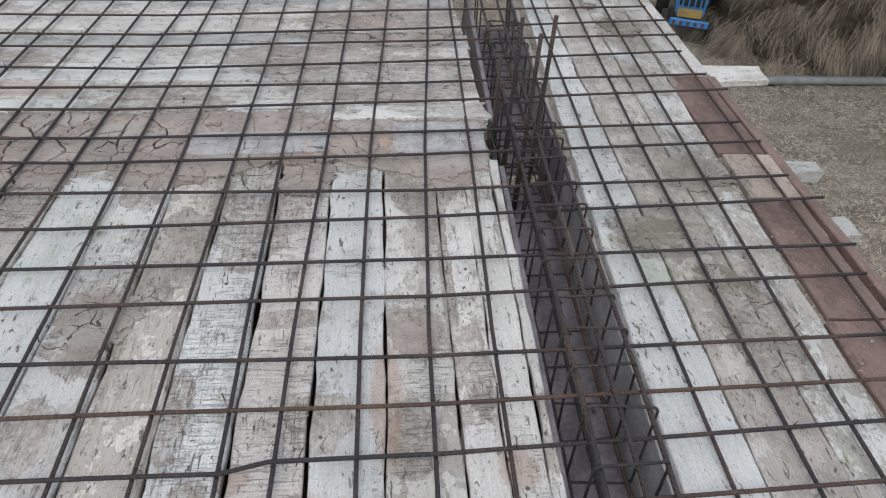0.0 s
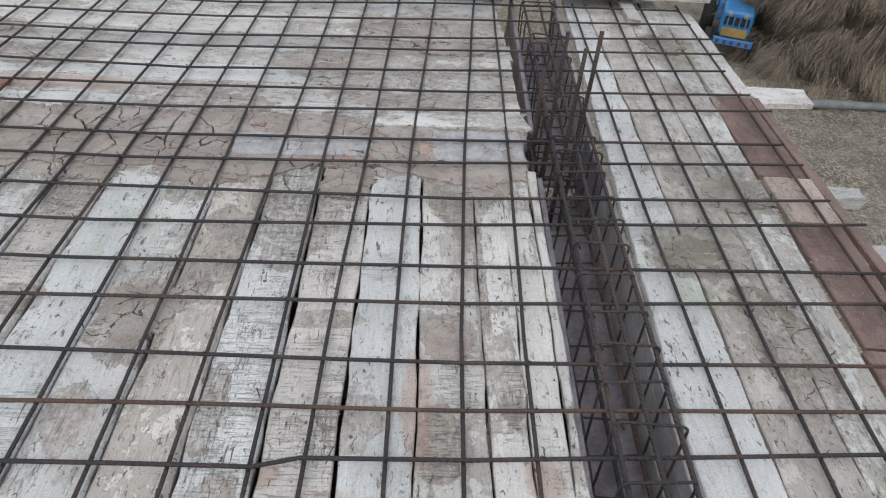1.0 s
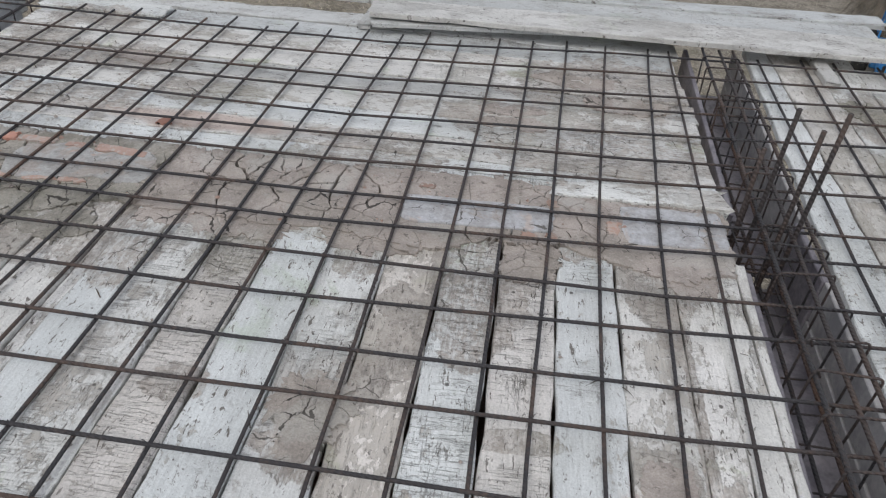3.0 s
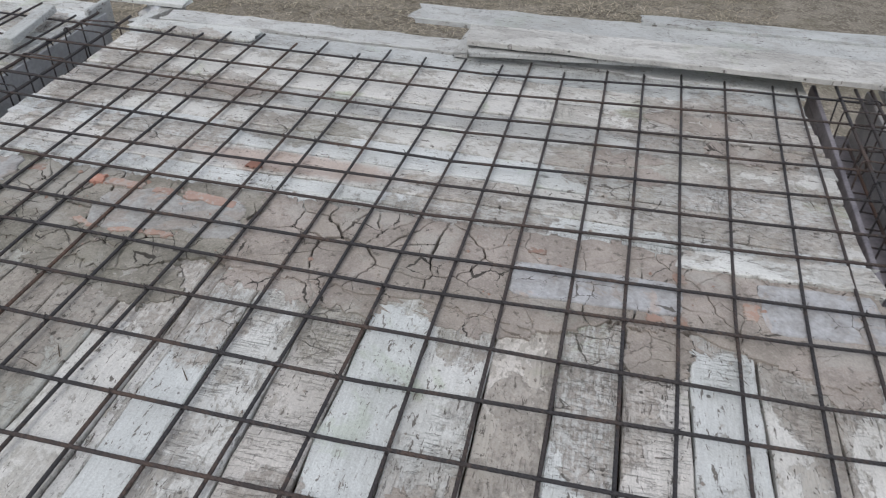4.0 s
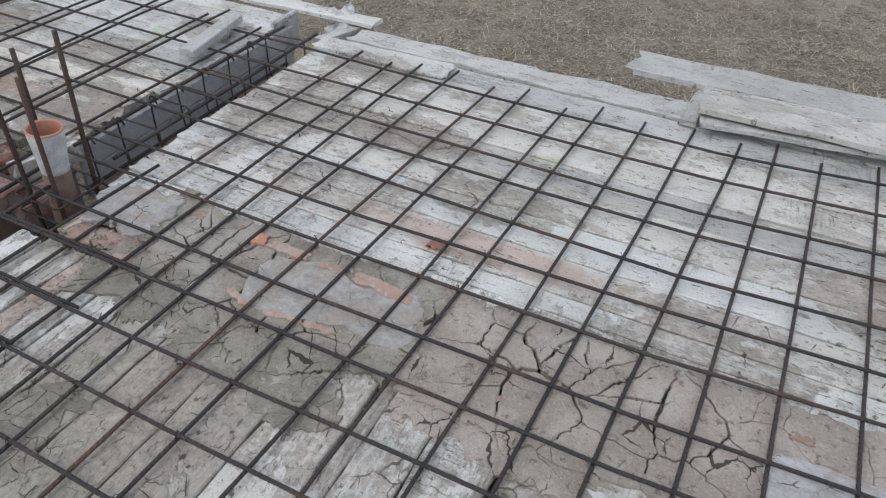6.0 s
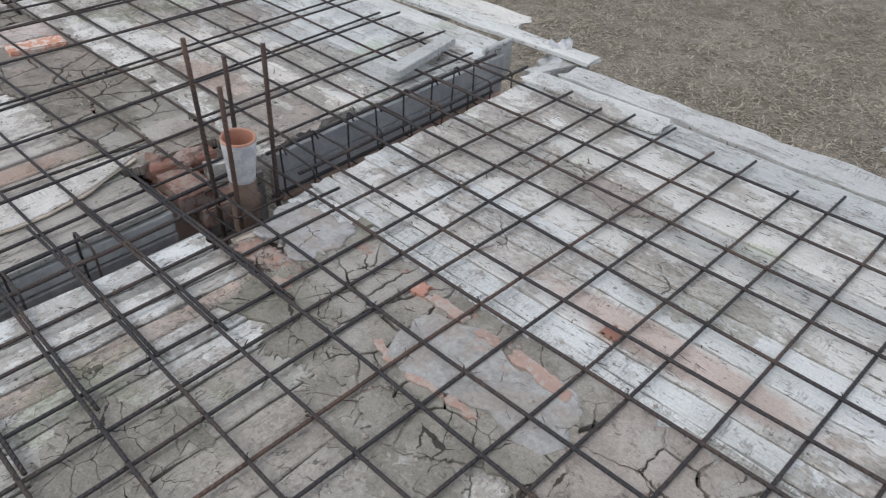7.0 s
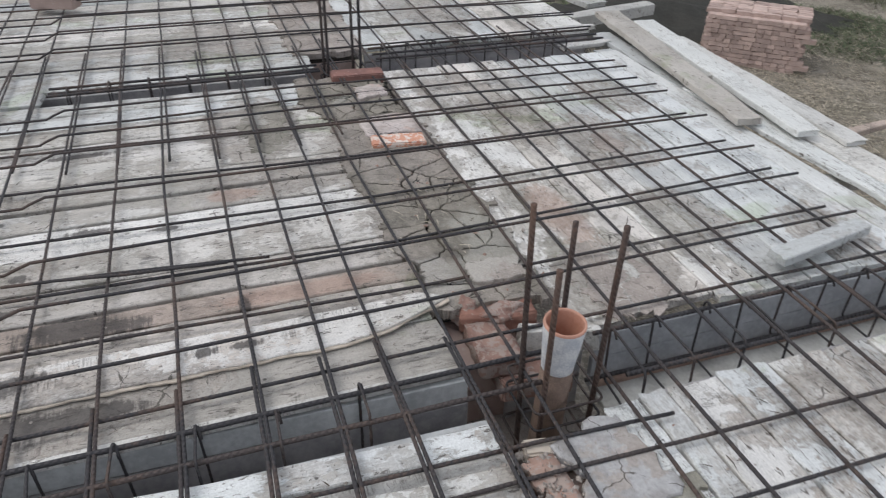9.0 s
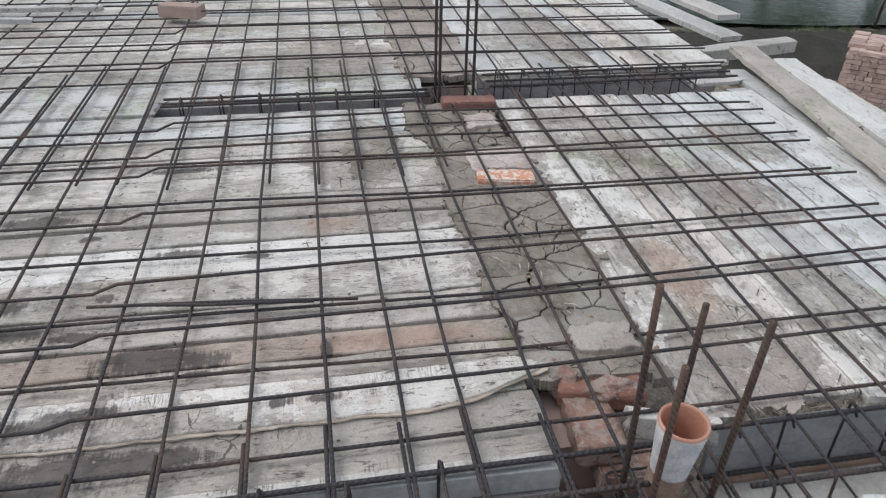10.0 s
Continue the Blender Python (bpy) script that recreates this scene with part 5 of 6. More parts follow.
loose_board(M_GREYPLANK["y"], (1.30, 4.05), (1.32, 4.90), 0.08, 0.08, 0.037, 0.037, "grey batten under the board pile", 0.03, EDGE, **ROUGH)
# the north-west edge
loose_board(M_WALK, (-2.83, 4.535), (-4.95, 4.46), 0.11, 0.13, 0.012, 0.012, "long whitewashed walkway board with a rounded end", 0.022, EDGE, ragged=0.014, end=0.02)
loose_board(M_WALK, (-3.37, 4.675), (-5.4, 4.64), 0.19, 0.20, 0.008, 0.008, "wide whitewashed walkway board with a splintered end", 0.022, EDGE, ragged=0.016, end=0.08)
loose_board(M_TAN["x"], (-4.37, 4.375), (-6.3, 4.68), 0.135, 0.18, 0.062, 0.06, "thick tan walkway board lying askew", 0.034, EDGE, **ROUGH)
loose_board(M_WALK, (-4.16, 4.545), (-6.0, 4.79), 0.135, 0.15, 0.066, 0.066, "whitewashed walkway board lying askew", 0.03, EDGE, **ROUGH)
loose_board(M_GREYPLANK["x"], (-4.05, 4.745), (-5.7, 4.85), 0.12, 0.12, 0.035, 0.035, "grey walkway board lying askew", 0.024, EDGE, **ROUGH)
loose_board(M_GREYPLANK["x"], (-6.62, 4.79), (-9.2, 4.32), 0.18, 0.20, 0.03, 0.03, "whitewashed board at the far deck edge", 0.04, EDGE, **ROUGH)
loose_board(M_GREYPLANK["x"], (-7.1, 5.02), (-9.2, 4.7), 0.20, 0.20, 0.05, 0.05, "whitewashed board at the far deck edge", 0.04, EDGE, **ROUGH)
loose_board(M_GREYPLANK["y"], (-6.45, 4.45), (-6.62, 5.25), 0.12, 0.12, 0.0, 0.0, "grey bearer sticking out from the far deck edge", 0.08, EDGE, **ROUGH)
loose_board(M_BROWN["x"], (-4.23, 4.84), (-4.29, 5.27), 0.07, 0.035, -0.012, -0.006, "reddish splintered batten at the walkway end", 0.03, EDGE, **ROUGH)
loose_board(M_PLANK["y"], (-6.16, 3.95), (-6.20, 4.52), 0.12, 0.05, 0.004, 0.004, "splintered white plank end over the far beam", 0.024, EDGE, ragged=0.02, end=0.05)
loose_board(M_GREYPLANK["x"], (-5.86, 4.10), (-5.87, 4.44), 0.08, 0.06, -0.01, 0.0, "pale plank end beside the far beam", 0.024, EDGE, ragged=0.02, end=0.05)
loose_board(M_GREYPLANK["y"], (-4.9, 4.15), (-4.8, 4.95), 0.08, 0.08, -0.035, -0.035, "grey bearer under the walkway boards", 0.06, EDGE, **ROUGH)
loose_board(M_GREYPLANK["y"], (-3.9, 4.15), (-3.87, 4.85), 0.08, 0.08, -0.035, -0.035, "grey bearer under the walkway boards", 0.06, EDGE, **ROUGH)
loose_board(M_GREYPLANK["y"], (-3.02, 4.25), (-2.90, 4.60), 0.06, 0.06, -0.02, -0.02, "grey bearer end beside the beam trough", 0.05, EDGE, **ROUGH)
loose_board(M_GREYPLANK["y"], (-5.75, 4.3), (-5.8, 5.0), 0.09, 0.09, -0.035, -0.035, "grey bearer under the walkway boards", 0.06, EDGE, **ROUGH)
loose_board(M_GREYPLANK["x"], (-4.62, 4.43), (-6.05, 4.50), 0.09, 0.12, -0.006, -0.006, "grey board under the walkway boards", 0.028, EDGE, **ROUGH)
# the upright end board of the second trough
v, f = box_mesh(-3.275, -3.245, 4.20, 4.42, -0.16, 0.03, 0.008)
tagged(linked("stop_board", v, f, M_GREYPLANK["y"]), "upright grey stop board at the end of the beam trough", "board", EDGE)
loose_board(M_DUSTY["x"], (-0.12, 2.775), (0.54, 2.815), 0.10, 0.13, 0.018, 0.026, "whitewashed board with a broken rounded end beside the trough", 0.03, EDGE, ragged=0.026, end=0.07, step=0.03)
# a short offcut lying across the bars
loose_board(M_GREYPLANK["y"], (-3.325, 3.64), (-3.405, 4.11), 0.08, 0.07, 0.075, 0.075, "short whitewashed offcut with a chewed end lying on the mesh bars", 0.035, EDGE, ragged=0.006, end=0.03)
loose_board(M_PLANK["y"], (-3.30, 2.66), (-3.225, 2.90), 0.05, 0.03, 0.012, 0.008, "white splinter of board beside the drain pipe", 0.08, EDGE, ragged=0.006, end=0.02)
# split white board at the wall end of the west bay
def split_board(y0, y1, broken, left, right, label):
    """A thin whitewashed board whose edge is torn along and whose end runs out in a long splintered point."""
    plank = holder("board", ((left + right) / 2, y0, 0.0), label, "board", EDGE)
    n = 96
    top, torn = ([], []), ([], [])
    for i in range(n + 1):
        y = y0 + (y1 - y0) * i / n
        run = max(0.0, (y - broken) / (y1 - broken))
        l = left + 0.005 * wob(y, 2.0, 1.0, 6.0) + (0.05 * max(0.0, run - 0.75) / 0.25 + 0.006 * wob(y, 8.0, 3.0, 70.0)) * (run > 0)
        q = right - 0.105 * run ** 1.6 + 0.006 * wob(y, 5.0, 2.0, 9.0) + 0.004 * wob(y, 1.0, 7.0, 45.0)
        z = 0.016 + 0.014 * run + 0.002 * wob(y, 3.0, 3.0, 3.0)
        for u, h in ((l, -0.016), (l, -0.003), (l + 0.004, 0.0), ((l + q) / 2, 0.001), (q - 0.003, 0.0), (q, -0.003), (q - 0.004, -0.016)):
            top[0].append((u, y, z + h))
        wide = max(0.0012, 0.011 * wob(y, 4.0, 5.0, 7.0) + 0.004 * wob(y, 9.0, 2.0, 40.0) + 0.005 + 0.004 * run * (1 - run))
        for u, h in ((q - 0.006, -0.015), (q - 0.006, -0.004), (q + wide, -0.009 + 0.002 * wob(y, 6.0, 6.0, 30.0)), (q + wide, -0.014)):
            torn[0].append((u, y, z + h))
    for (verts, faces), m in ((top, 7), (torn, 4)):
        for i in range(n):
            for k in range(m):
                p, w = i * m + k, i * m + (k + 1) % m
                faces.append((p, w, w + m, p + m))
        faces += [tuple(reversed(range(m))), tuple(range(n * m, n * m + m))]
    linked("plank", *top, M_SPLIT, plank)
    linked("torn_edge", *torn, M_FRESH, plank, "freshly torn yellowish wood along the edge")
    return plank


split_board(0.9, 2.49, 2.12, -3.555, -3.39, "cream whitewashed board with a splintered pointed end")
v, f = box_mesh(-3.205, -3.178, -2.9, 2.42, -0.02, 0.004, 0.003)
tagged(linked("edge_strip", v, f, M_PLANK["y"]), "white painted strip along the trough edge", "board", EDGE)
loose_board(M_GREYPLANK["y"], (-7.72, -0.6), (-7.70, 0.42), 0.06, 0.05, 0.075, 0.07, "grey batten lying on the far mesh bars", 0.035, EDGE, **ROUGH)
loose_board(M_GREYPLANK["y"], (-7.45, -0.9), (-7.40, 0.02), 0.06, 0.05, 0.075, 0.07, "grey batten lying on the far mesh bars", 0.035, EDGE, **ROUGH)
# spare bars lying on the west bay
for k in range(2):
    bar("loose_bar", [(-3.953 + 0.016 * k, 1.13 + 0.16 * k, 0.047 + 0.002 * k), (-3.92 + 0.014 * k, 1.5, 0.048), (-3.872 - 0.006 * k, 1.97 - 0.14 * k, 0.048 + 0.002 * k)], 0.0055, M_BAR, "loose dark steel bar lying on the mesh", "loose bars")


# ---- wire ties at the crossings ----
verts, faces = [], []


def tie(x, y, z):
    a = random.uniform(0, math.pi)
    c, s = math.cos(a), math.sin(a)
    v, f = tube([(x - 0.009 * c, y - 0.009 * s, z - 0.004), (x - 0.004 * c, y - 0.004 * s, z + 0.0075), (x + 0.005 * c, y + 0.005 * s, z + 0.0075), (x + 0.010 * c, y + 0.010 * s, z - 0.003)], 0.0011, 4)
    n = len(verts)
    verts.extend(v)
    faces.extend(tuple(i + n for i in q) for q in f)
    e = Vector((random.uniform(-0.015, 0.015), random.uniform(-0.015, 0.015), random.uniform(0.004, 0.016)))
    v, f = tube([(x, y, z + 0.006), (x + e.x * 0.6, y + e.y * 0.6, z + 0.006 + e.z), (x + e.x, y + e.y, z + 0.006 + e.z * 0.8)], 0.0011, 4)
    n = len(verts)
    verts.extend(v)
    faces.extend(tuple(i + n for i in q) for q in f)


def row_at(row, stations, u):
    return float(np.interp(u, stations, row))


for row in ROWS_X:
    for x0, x1, x2, tip in ROWS_Y + ROWS_YE:
        if random.random() < 0.55:
            y = row_at(row, (-3.3, -2.0, -1.0, 0.2, 1.66), x1)
            if y < tip:
                tie(row_at((x0, x1, x2), (1.5, 2.5, tip), y), y, Z_TOP)
tagged(linked("tie_wires", verts, faces, M_BAR), "short twisted binding wires at the bar crossings", "wire", kind="stuff")


# crumbs of mortar, brick and mud strewn on the deck
def crumbs(n, place, low, high, mat, name, label):
    verts, faces = [], []
    for _ in range(n):
        x, y = place()
        s = low + (high - low) * random.random() ** 3
        c = Vector((x, y, 0.006 + s * 0.3))
        b = len(verts)
        for d in ((1, 0, 0), (-1, 0, 0), (0, 1, 0), (0, -1, 0), (0, 0, 0.8), (0, 0, -0.8)):
            verts.append(tuple(c + Vector(d) * s * random.uniform(0.6, 1.3)))
        for i, j, k in ((0, 2, 4), (2, 1, 4), (1, 3, 4), (3, 0, 4), (2, 0, 5), (1, 2, 5), (3, 1, 5), (0, 3, 5)):
            faces.append((b + i, b + j, b + k))
    tagged(linked(name, verts, faces, mat), label, "crumbs", kind="stuff")


def near_strip():
    x = random.uniform(-5.6, 0.45)
    return (x if not -3.46 < x < -2.84 else x + 1.3), 2.62 + random.gauss(0, 0.13)


def any_deck():
    x, y = random.uniform(-5.6, 1.6), random.uniform(0.7, 4.2)
    return (x, y) if not (0.48 < x < 0.82 or -3.3 < x < -2.9) else (x + 0.6, y)


crumbs(1500, near_strip, 0.002, 0.011, M_MUD, "mud_crumbs", "dry mud crumbs along the wall head")
crumbs(220, near_strip, 0.003, 0.014, M_CHIP, "brick_crumbs", "small brick crumbs along the wall head")
def beside_pipe():
    return random.uniform(-2.83, -2.52), random.uniform(2.40, 2.60)


crumbs(420, beside_pipe, 0.002, 0.011, M_MUD, "rubble", "grey mortar rubble beside the drain pipe")
crumbs(900, any_deck, 0.0015, 0.007, M_MUD, "deck_crumbs", "dry mud crumbs strewn over the planks")

# ---- down on the field ----
def blades(n, place, length, width, lift, mat, name, label, category, parent=None):
    """Many thin straws as one mesh; place() gives a root and a heading."""
    verts, faces = [], []
    for _ in range(n):
        p, h = place()
        l = length * random.uniform(0.5, 1.5)
        tip = p + h * l + Vector((0, 0, lift * l * random.uniform(-0.2, 1)))
        mid = (p + tip) / 2 + Vector((0, 0, 0.12 * l * random.uniform(0, 1)))
        s = h.cross(Vector((0, 0, 1)))
        s = (s.normalized() if s.length > 1e-4 else Vector((1, 0, 0))) * width / 2
        b = len(verts)
        verts += [tuple(p - s), tuple(p + s), tuple(mid + s), tuple(mid - s), tuple(tip)]
        faces += [(b, b + 1, b + 2, b + 3), (b + 3, b + 2, b + 4)]
    ob = linked(name, verts, faces, mat, parent)
    return tagged(ob, label, category, kind="stuff")


def on_field(x0, x1, y0, y1):
    def place():
        a = random.uniform(0, 2 * math.pi)
        x, y = random.uniform(x0, x1), random.uniform(y0, y1)
        return Vector((x, y, GROUND + 0.07 * wob(x, y, 0, 0.45) + 0.03 * wob(x, y, 5, 1.3))), Vector((math.cos(a), math.sin(a), 0))
    return place


def on_strip():
    a = random.uniform(-0.6, 0.6) + (0.9 if random.random() < 0.4 else 0.0)
    return Vector((random.uniform(-4.6, -3.5), 2.60 + random.gauss(0, 0.09), 0.018)), Vector((math.cos(a), math.sin(a), 0))


blades(46, on_strip, 0.05, 0.004, 0.15, M_STRAWPALE, "straw_bits", "short pale straw bits on the cracked mud", "straw")
blades(60000, on_field(-14, 2.5, 4.9, 15), 0.15, 0.009, 0.30, M_GRASS, "withered_grass", "short withered grass of the field", "grass")
blades(8000, on_field(-14.5, -5.5, 15.8, 20.0), 0.26, 0.014, 0.9, M_WEED, "tall_weeds", "tall dark green weeds at the far side of the field", "weeds")


def on_green():
    p, h = on_field(-16.0, -6.0, 0.0, 1.0)()
    p.y = 12.5 + 0.95 * (p.x + 11.2) + 4.6 * random.random() ** 0.8
    p.z = GROUND + 0.07 * wob(p.x, p.y, 0, 0.45) + 0.03 * wob(p.x, p.y, 5, 1.3)
    return p, h


blades(34000, on_green, 0.15, 0.014, 0.55, M_GREENGRASS, "green_grass", "short green grass beside the brick stack", "grass")
blades(30000, on_field(-12, 2.5, 4.9, 13), 0.12, 0.010, 0.12, M_STRAWPALE, "loose_straw", "pale loose straw scattered over the field", "straw")
blades(52000, on_field(1.8, 9, 1.5, 9.6), 0.085, 0.008, 0.08, M_STRAWPALE, "straw_litter", "pale chopped straw strewn over the yard", "straw")


def on_deck():
    a = random.uniform(0, 6.28)
    x, y = any_deck()
    return Vector((x, y, 0.006)), Vector((math.cos(a), math.sin(a), 0))


blades(150, on_deck, 0.05, 0.0035, 0.05, M_TRUNK, "wood_splinters", "small dark wood splinters strewn over the planks", "splinters")


def straw_heap(cx, cy, r, h, n, label):
    heap = holder("straw_heap", (cx, cy, GROUND), label, "straw", "straw heaps")
    verts, faces = [], []
    rings, sides = 10, 28
    for i in range(rings + 1):
        f = i / rings
        rr = r * (1 - f ** 2.4) ** 0.75 * 0.84
        for k in range(sides):
            a = 2 * math.pi * k / sides
            q = rr * (1 + 0.16 * wob(math.cos(a) * 1.5 + cx, math.sin(a) * 1.5, f * 3))
            verts.append((cx + q * math.cos(a), cy + q * math.sin(a), GROUND - 0.05 + h * f))
    for i in range(rings):
        for k in range(sides):
            a, b = i * sides + k, i * sides + (k + 1) % sides
            faces.append((a, b, b + sides, a + sides))
    # the core's dark colour paints the shaded gaps between sheaves
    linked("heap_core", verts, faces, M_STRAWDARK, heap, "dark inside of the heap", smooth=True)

    tufts = []
    for _ in range(620):
        f, a = random.random() ** 0.85, random.uniform(0, 2 * math.pi)
        q = r * (1 - f ** 2.4) ** 0.75 * (1 + 0.16 * wob(math.cos(a) * 1.5 + cx, math.sin(a) * 1.5, f * 3)) * random.uniform(0.94, 1.08)
        tufts.append((Vector((cx + q * math.cos(a), cy + q * math.sin(a), GROUND + h * f)), a, random.uniform(-1.5, 0.0), random.uniform(-0.9, 0.9)))

    def sheaves(chosen):
        def place():
            c, a, dive, side = random.choice(chosen)
            out = a + side + random.gauss(0, 0.34)
            d = Vector((math.cos(out), math.sin(out), dive + random.gauss(0, 0.28))).normalized()
            return c + Vector((random.gauss(0, 0.07), random.gauss(0, 0.07), random.gauss(0, 0.06))), d
        return place
    blades(int(n * 2.3), sheaves(tufts), 0.30, 0.0040, -0.45, M_STRAW, "straw_cover", "", "", heap)
    # every sixth tuft gets paler blades as painted highlights
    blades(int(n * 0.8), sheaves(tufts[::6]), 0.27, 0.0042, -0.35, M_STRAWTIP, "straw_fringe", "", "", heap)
    return heap


straw_heap(6.50, 10.2, 1.55, 3.1, 24000, "tall heap of brown thatching straw in the yard")
straw_heap(8.4, 10.0, 1.6, 3.0, 18000, "tall heap of brown thatching straw beside another")
straw_heap(7.28, 9.60, 0.95, 1.75, 16000, "low bushy sheaf of brown thatching straw before the tall heaps")
straw_heap(7.1, 12.4, 1.8, 3.8, 12000, "tall heap of brown straw behind the others")

v, f = tube([(5.0 + 0.25 * k, 8.42 + 0.03 * wob(k, 1, 2), GROUND + 0.065 + 0.012 * wob(k, 5, 1)) for k in range(22)], [0.058 + 0.012 * wob(k * 0.8, 3, 3) for k in range(22)], 14)
tagged(linked("plastic_roll", v, f, M_ROLL, None, smooth=True), "long dark roll of plastic sheet lying on the ground", "roll")


# ---- the blue vehicle half hidden behind the deck ----
def vehicle(x, y, turn):
    car = holder("small_tractor", (0, 0, 0), "blue farm vehicle with a yellow panel and red-blue bumper", "vehicle")

    def bit(name, v, f, mat, label="", under=None, smooth=False):
        ob = linked(name, v, f, mat, None, label, smooth)
        ob.parent = under or car
        if under is not None:
            ob.location = ob.location - under.location
        return ob
    bonnet = bit("bonnet", *box_mesh(-0.33, 0.33, 0.05, 1.25, 0.62, 1.16, 0.05), M_BLUE)
    bit("grille", *box_mesh(-0.27, 0.27, 0.02, 0.06, 0.86, 1.04, 0.008), M_RUBBER, "dark grille", bonnet)
    for k in range(4):
        bit("grille_bar", *box_mesh(-0.21 + 0.13 * k, -0.18 + 0.13 * k, -0.005, 0.03, 0.80, 1.10, 0.005), M_BLUE, "", bonnet)
    for u in (-0.17, 0.17):
        v, f = turned([(0.0, 0.03), (0.055, 0.025), (0.066, 0.0), (0.066, -0.05)], 20)
        bit("headlight", [(u + p[0], 0.0 - p[2], 1.10 + p[1]) for p in v], f, M_LENS, "round pale headlight", None, True)
    bit("front_panel", *box_mesh(-0.28, 0.28, 0.0, 0.05, 0.60, 0.80, 0.012), M_YELLOW, "yellow front panel")
    bumper = bit("bumper", *box_mesh(-0.40, 0.46, -0.06, 0.04, 0.42, 0.57, 0.015), M_BLUE)
    for k in range(5):
        bit("bumper_stripe", *box_mesh(-0.34 + 0.16 * k, -0.27 + 0.16 * k, -0.066, -0.055, 0.45, 0.54, 0.003), M_RED, "red stripe", bumper)
    for u in (-0.52, 0.52):
        v, f = turned([(0.10, -0.09), (0.27, -0.09), (0.31, -0.05), (0.31, 0.05), (0.27, 0.09), (0.10, 0.09)], 26)
        tyre = bit("front_wheel", [(u + p[2], 0.35 + p[0], 0.31 + p[1]) for p in v], f, M_RUBBER, "black rubber tyre", None, True)
        v, f = turned([(0.0, -0.06), (0.16, -0.06), (0.18, 0.0), (0.16, 0.06), (0.0, 0.06)], 20)
        bit("rim", [(u + p[2], 0.35 + p[0], 0.31 + p[1]) for p in v], f, M_YELLOW, "", tyre, True)
    for u in (-0.62, 0.62):
        v, f = turned([(0.2, -0.15), (0.52, -0.15), (0.6, -0.08), (0.6, 0.08), (0.52, 0.15), (0.2, 0.15)], 30)
        bit("rear_wheel", [(u + p[2], 1.75 + p[0], 0.6 + p[1]) for p in v], f, M_RUBBER, "large black rubber tyre", None, True)
    bit("seat_platform", *box_mesh(-0.45, 0.45, 1.2, 2.1, 0.55, 1.0, 0.03), M_BLUE)
    for u in (-0.5, 0.5):
        for w in (1.15, 2.05):
            bit("canopy_post", *box_mesh(u - 0.02, u + 0.02, w - 0.02, w + 0.02, 0.9, 2.0, 0.004), M_BLUE)
    bit("canopy", *box_mesh(-0.62, 0.62, 0.95, 2.2, 1.98, 2.06, 0.03), M_BLUE, "faded blue canopy")
    car.matrix_basis = pose(x, y, GROUND, 0, 0, turn) @ Matrix.Scale(0.62, 4)


vehicle(4.56, 9.75, -22)


# ---- brick stack, earth bank and pond beyond the far corner ----
stack = holder("brick_stack", (-11.7, 10.95, GROUND), "tall stack of dusty pale red bricks in the field", "brick stack")
stack.matrix_basis = pose(-11.56, 10.91, GROUND, 0, 0, 47)
v, f = box_mesh(-0.70, 0.70, -0.30, 0.62, 0.0, 0.80, 0)
core = linked("stack_core", v, f, M_BRICKPALE, None)
core.parent = stack
shapes = []
for k in range(4):
    v, f = brick_shape(0.228, 0.112, 0.072, 0.008, 5.0 + 3 * k)
    me = bpy.data.meshes.new("brick")
    me.from_pydata(v, [], f)
    me.materials.append(M_BRICKPALE)
    shapes.append(me)
random.seed(11)
for c in range(11):
    u = -0.84 + random.uniform(0, 0.05)
    while u < 0.69:
        flat = (c + int(u * 3)) % 3 == 0
        wide = 0.235 if flat else 0.119
        ob = new("brick", random.choice(shapes))
        ob.parent = stack
        ob.matrix_basis = pose(u + wide / 2, -0.36 + (0.0 if flat else 0.058) + random.uniform(-0.012, 0.010), c * 0.0735, random.uniform(-1, 1), random.uniform(-1.2, 1.2), (0 if flat else 90) + random.uniform(-1.5, 1.5))
        u += wide + random.uniform(-0.006, 0.001)
    for w in range(4):
        for side in (-1, 1):
            ob = new("brick", random.choice(shapes))
            ob.parent = stack
            ob.matrix_basis = pose(side * 0.73 - 0.04 + random.uniform(-0.01, 0.01), -0.13 + 0.232 * w, c * 0.0735, 0, random.uniform(-1, 1), 90 + random.uniform(-2, 2))
for i in range(7):
    for w in range(7):
        ob = new("brick", random.choice(shapes))
        ob.parent = stack
        ob.matrix_basis = pose(-0.74 + 0.234 * i + random.uniform(-0.008, 0.008), -0.2 + 0.118 * w, 0.79 + random.uniform(0, 0.012), random.uniform(-2, 2), random.uniform(-2, 2), random.uniform(-3, 3))

verts, faces = [], []
for j in range(14):
    for i in range(40):
        y, a = 5.0 + 0.25 * i, j / 13
        verts.append((-16.2 + 0.05 * y + a * 3.3, y, GROUND - 0.03 + 0.42 * math.sin(math.pi * a) * max(0.0, math.sin(math.pi * i / 39)) ** 0.6 * (0.75 + 0.5 * wob(y, a * 2, 3, 1.2)) + 0.12 * wob(y, a * 3, 8, 3.0)))
for j in range(13):
    for i in range(39):
        a = j * 40 + i
        faces.append((a, a + 40, a + 41, a + 1))
tagged(linked("earth_bank", verts, faces, M_EARTH, None, smooth=True), "low dark earth bank beside the pond", "earth", kind="structure")

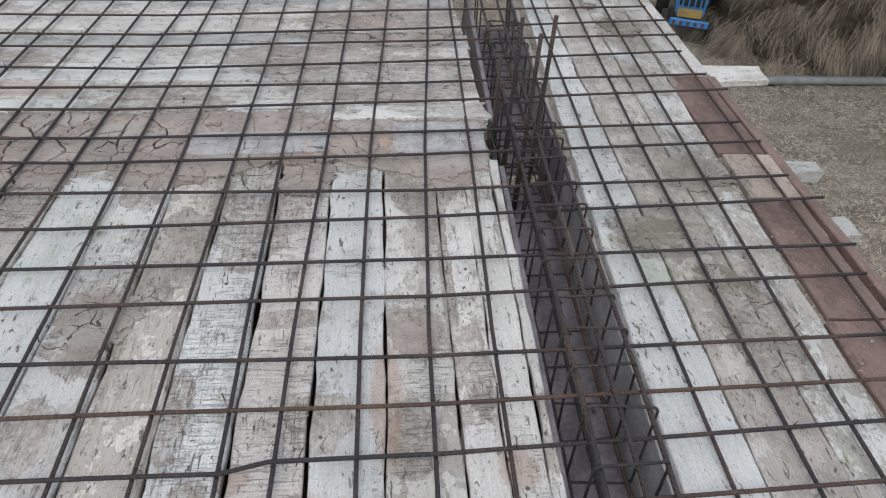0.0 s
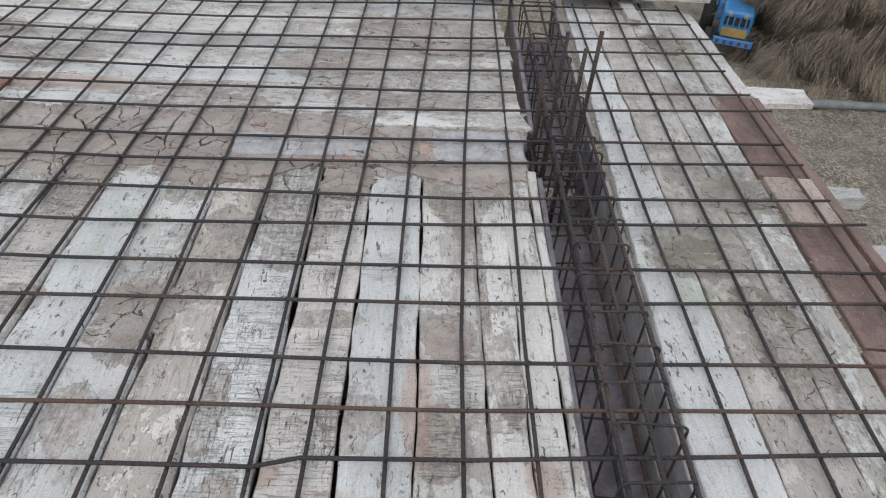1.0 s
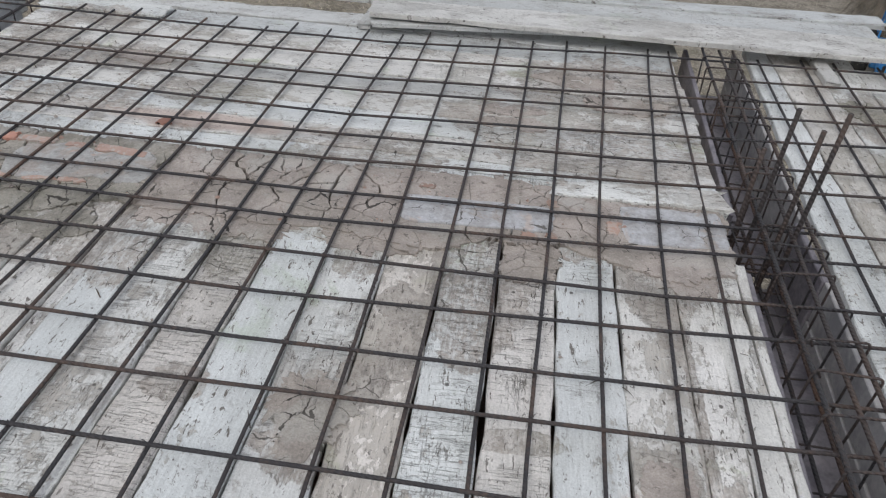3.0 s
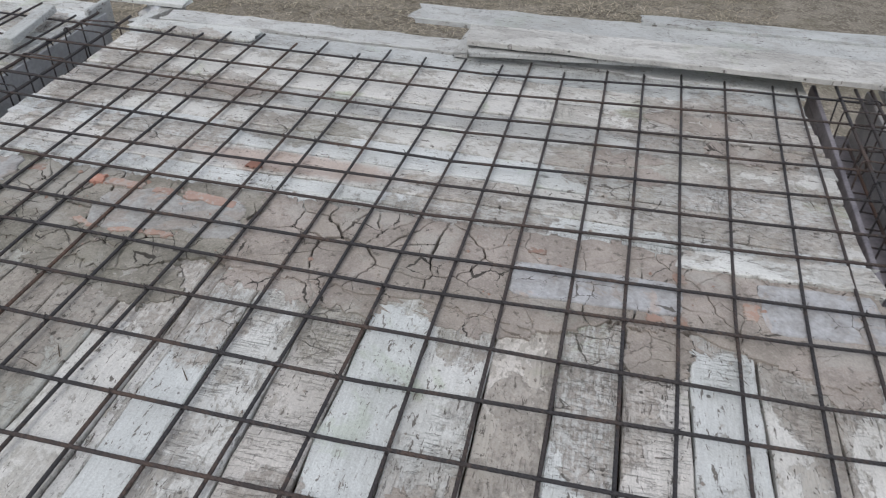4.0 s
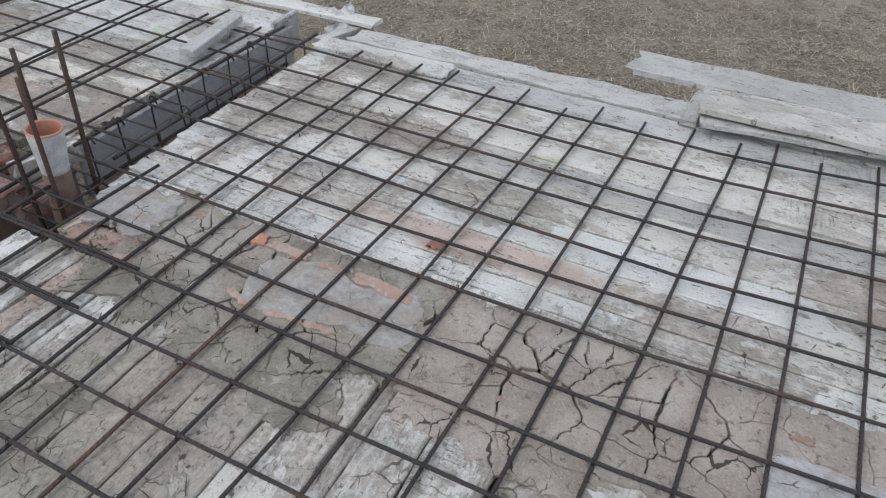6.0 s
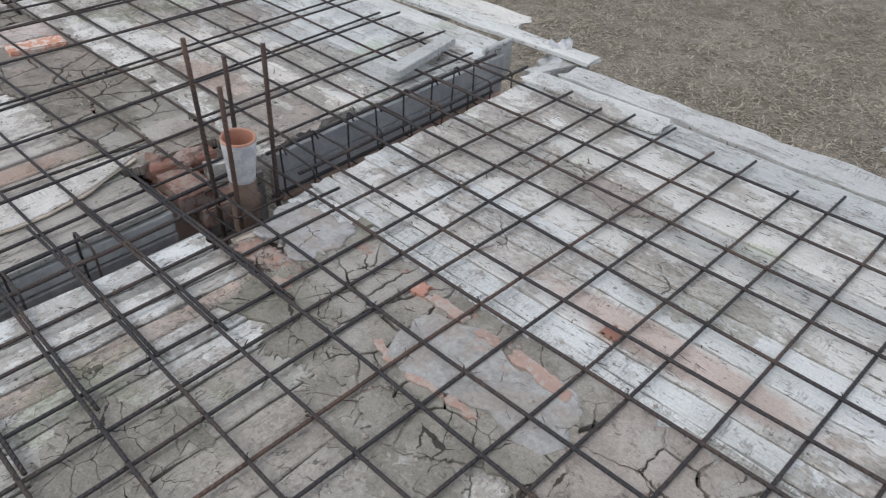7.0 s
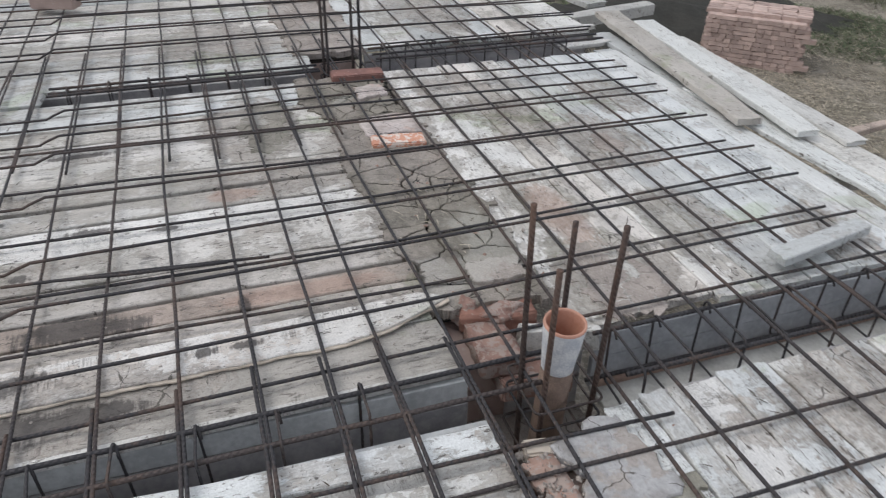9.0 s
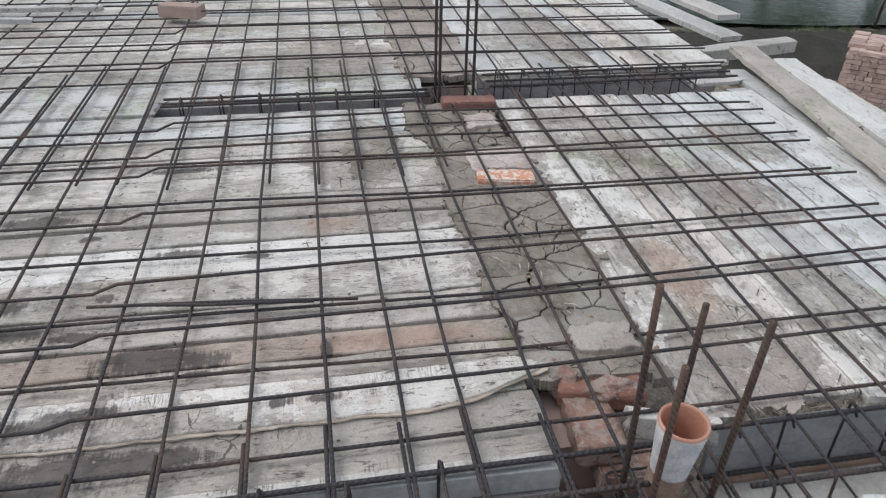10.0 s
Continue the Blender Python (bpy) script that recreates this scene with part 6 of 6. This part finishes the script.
verts, faces = [(-21.2, 13.5, GROUND + 0.12)], []
for k in range(48):
    a = 2 * math.pi * k / 48
    r = 1 + 0.05 * wob(math.cos(a) * 2, math.sin(a) * 2, 1)
    verts.append((-21.2 + 5.8 * r * math.cos(a), 13.5 + 9.0 * r * math.sin(a), GROUND + 0.12))
faces = [(0, 1 + k, 1 + (k + 1) % 48) for k in range(48)]
tagged(linked("water", verts, faces, M_WATER, None), "murky dark green pond water", "water", kind="structure")
v, f = tube([(-15.6, 13.6, GROUND), (-15.55, 13.62, GROUND + 0.9), (-15.6, 13.6, GROUND + 1.9)], 0.03, 8)
tagged(linked("wooden_pole", v, f, M_TRUNK, None, smooth=True), "thin dark wooden pole standing at the pond", "pole")


def tree(x, y, tall, seed):
    random.seed(seed)
    t = holder("tree", (x, y, GROUND), "leafy dark green tree behind the pond", "tree", "trees behind the pond")
    tv, tf = tube([(x, y, GROUND - 0.1), (x + 0.1, y, GROUND + tall * 0.25), (x - 0.1, y + 0.1, GROUND + tall * 0.55), (x, y, GROUND + tall * 0.85)], [0.26, 0.2, 0.13, 0.04], 10)
    linked("trunk", tv, tf, M_TRUNK, t, smooth=True)
    clumps = []
    for k in range(9):
        a, z = random.uniform(0, 6.28), random.uniform(0.3, 0.75) * tall
        r = tall * random.uniform(0.16, 0.3)
        end = Vector((x + r * math.cos(a), y + r * math.sin(a), GROUND + z + tall * 0.12))
        lv, lf = tube([(x, y, GROUND + z), tuple((Vector((x, y, GROUND + z)) + end) / 2 + Vector((0, 0, 0.15))), tuple(end)], [0.09, 0.06, 0.02], 6)
        linked("limb", lv, lf, M_TRUNK, t, smooth=True)
        clumps.append(end)
    clumps.append(Vector((x, y, GROUND + tall * 0.9)))

    def place():
        c = random.choice(clumps)
        d = Vector((random.gauss(0, 1), random.gauss(0, 1), random.gauss(0, 0.8)))
        return c + d * tall * 0.075, d.normalized()
    blades(6500, place, 0.42, 0.20, -0.2, M_LEAF, "crown", "", "", t)


for k, (x, y) in enumerate([(-29.5, 6), (-30.5, 9.5), (-29.8, 13), (-30.2, 16.5), (-29.5, 20), (-27, 23), (-24, 25.5), (-20.5, 26.5), (-17, 27), (-31, 2.5)]):
    tree(x, y, 10.0 + 1.5 * wob(k, 2.3), 40 + k)
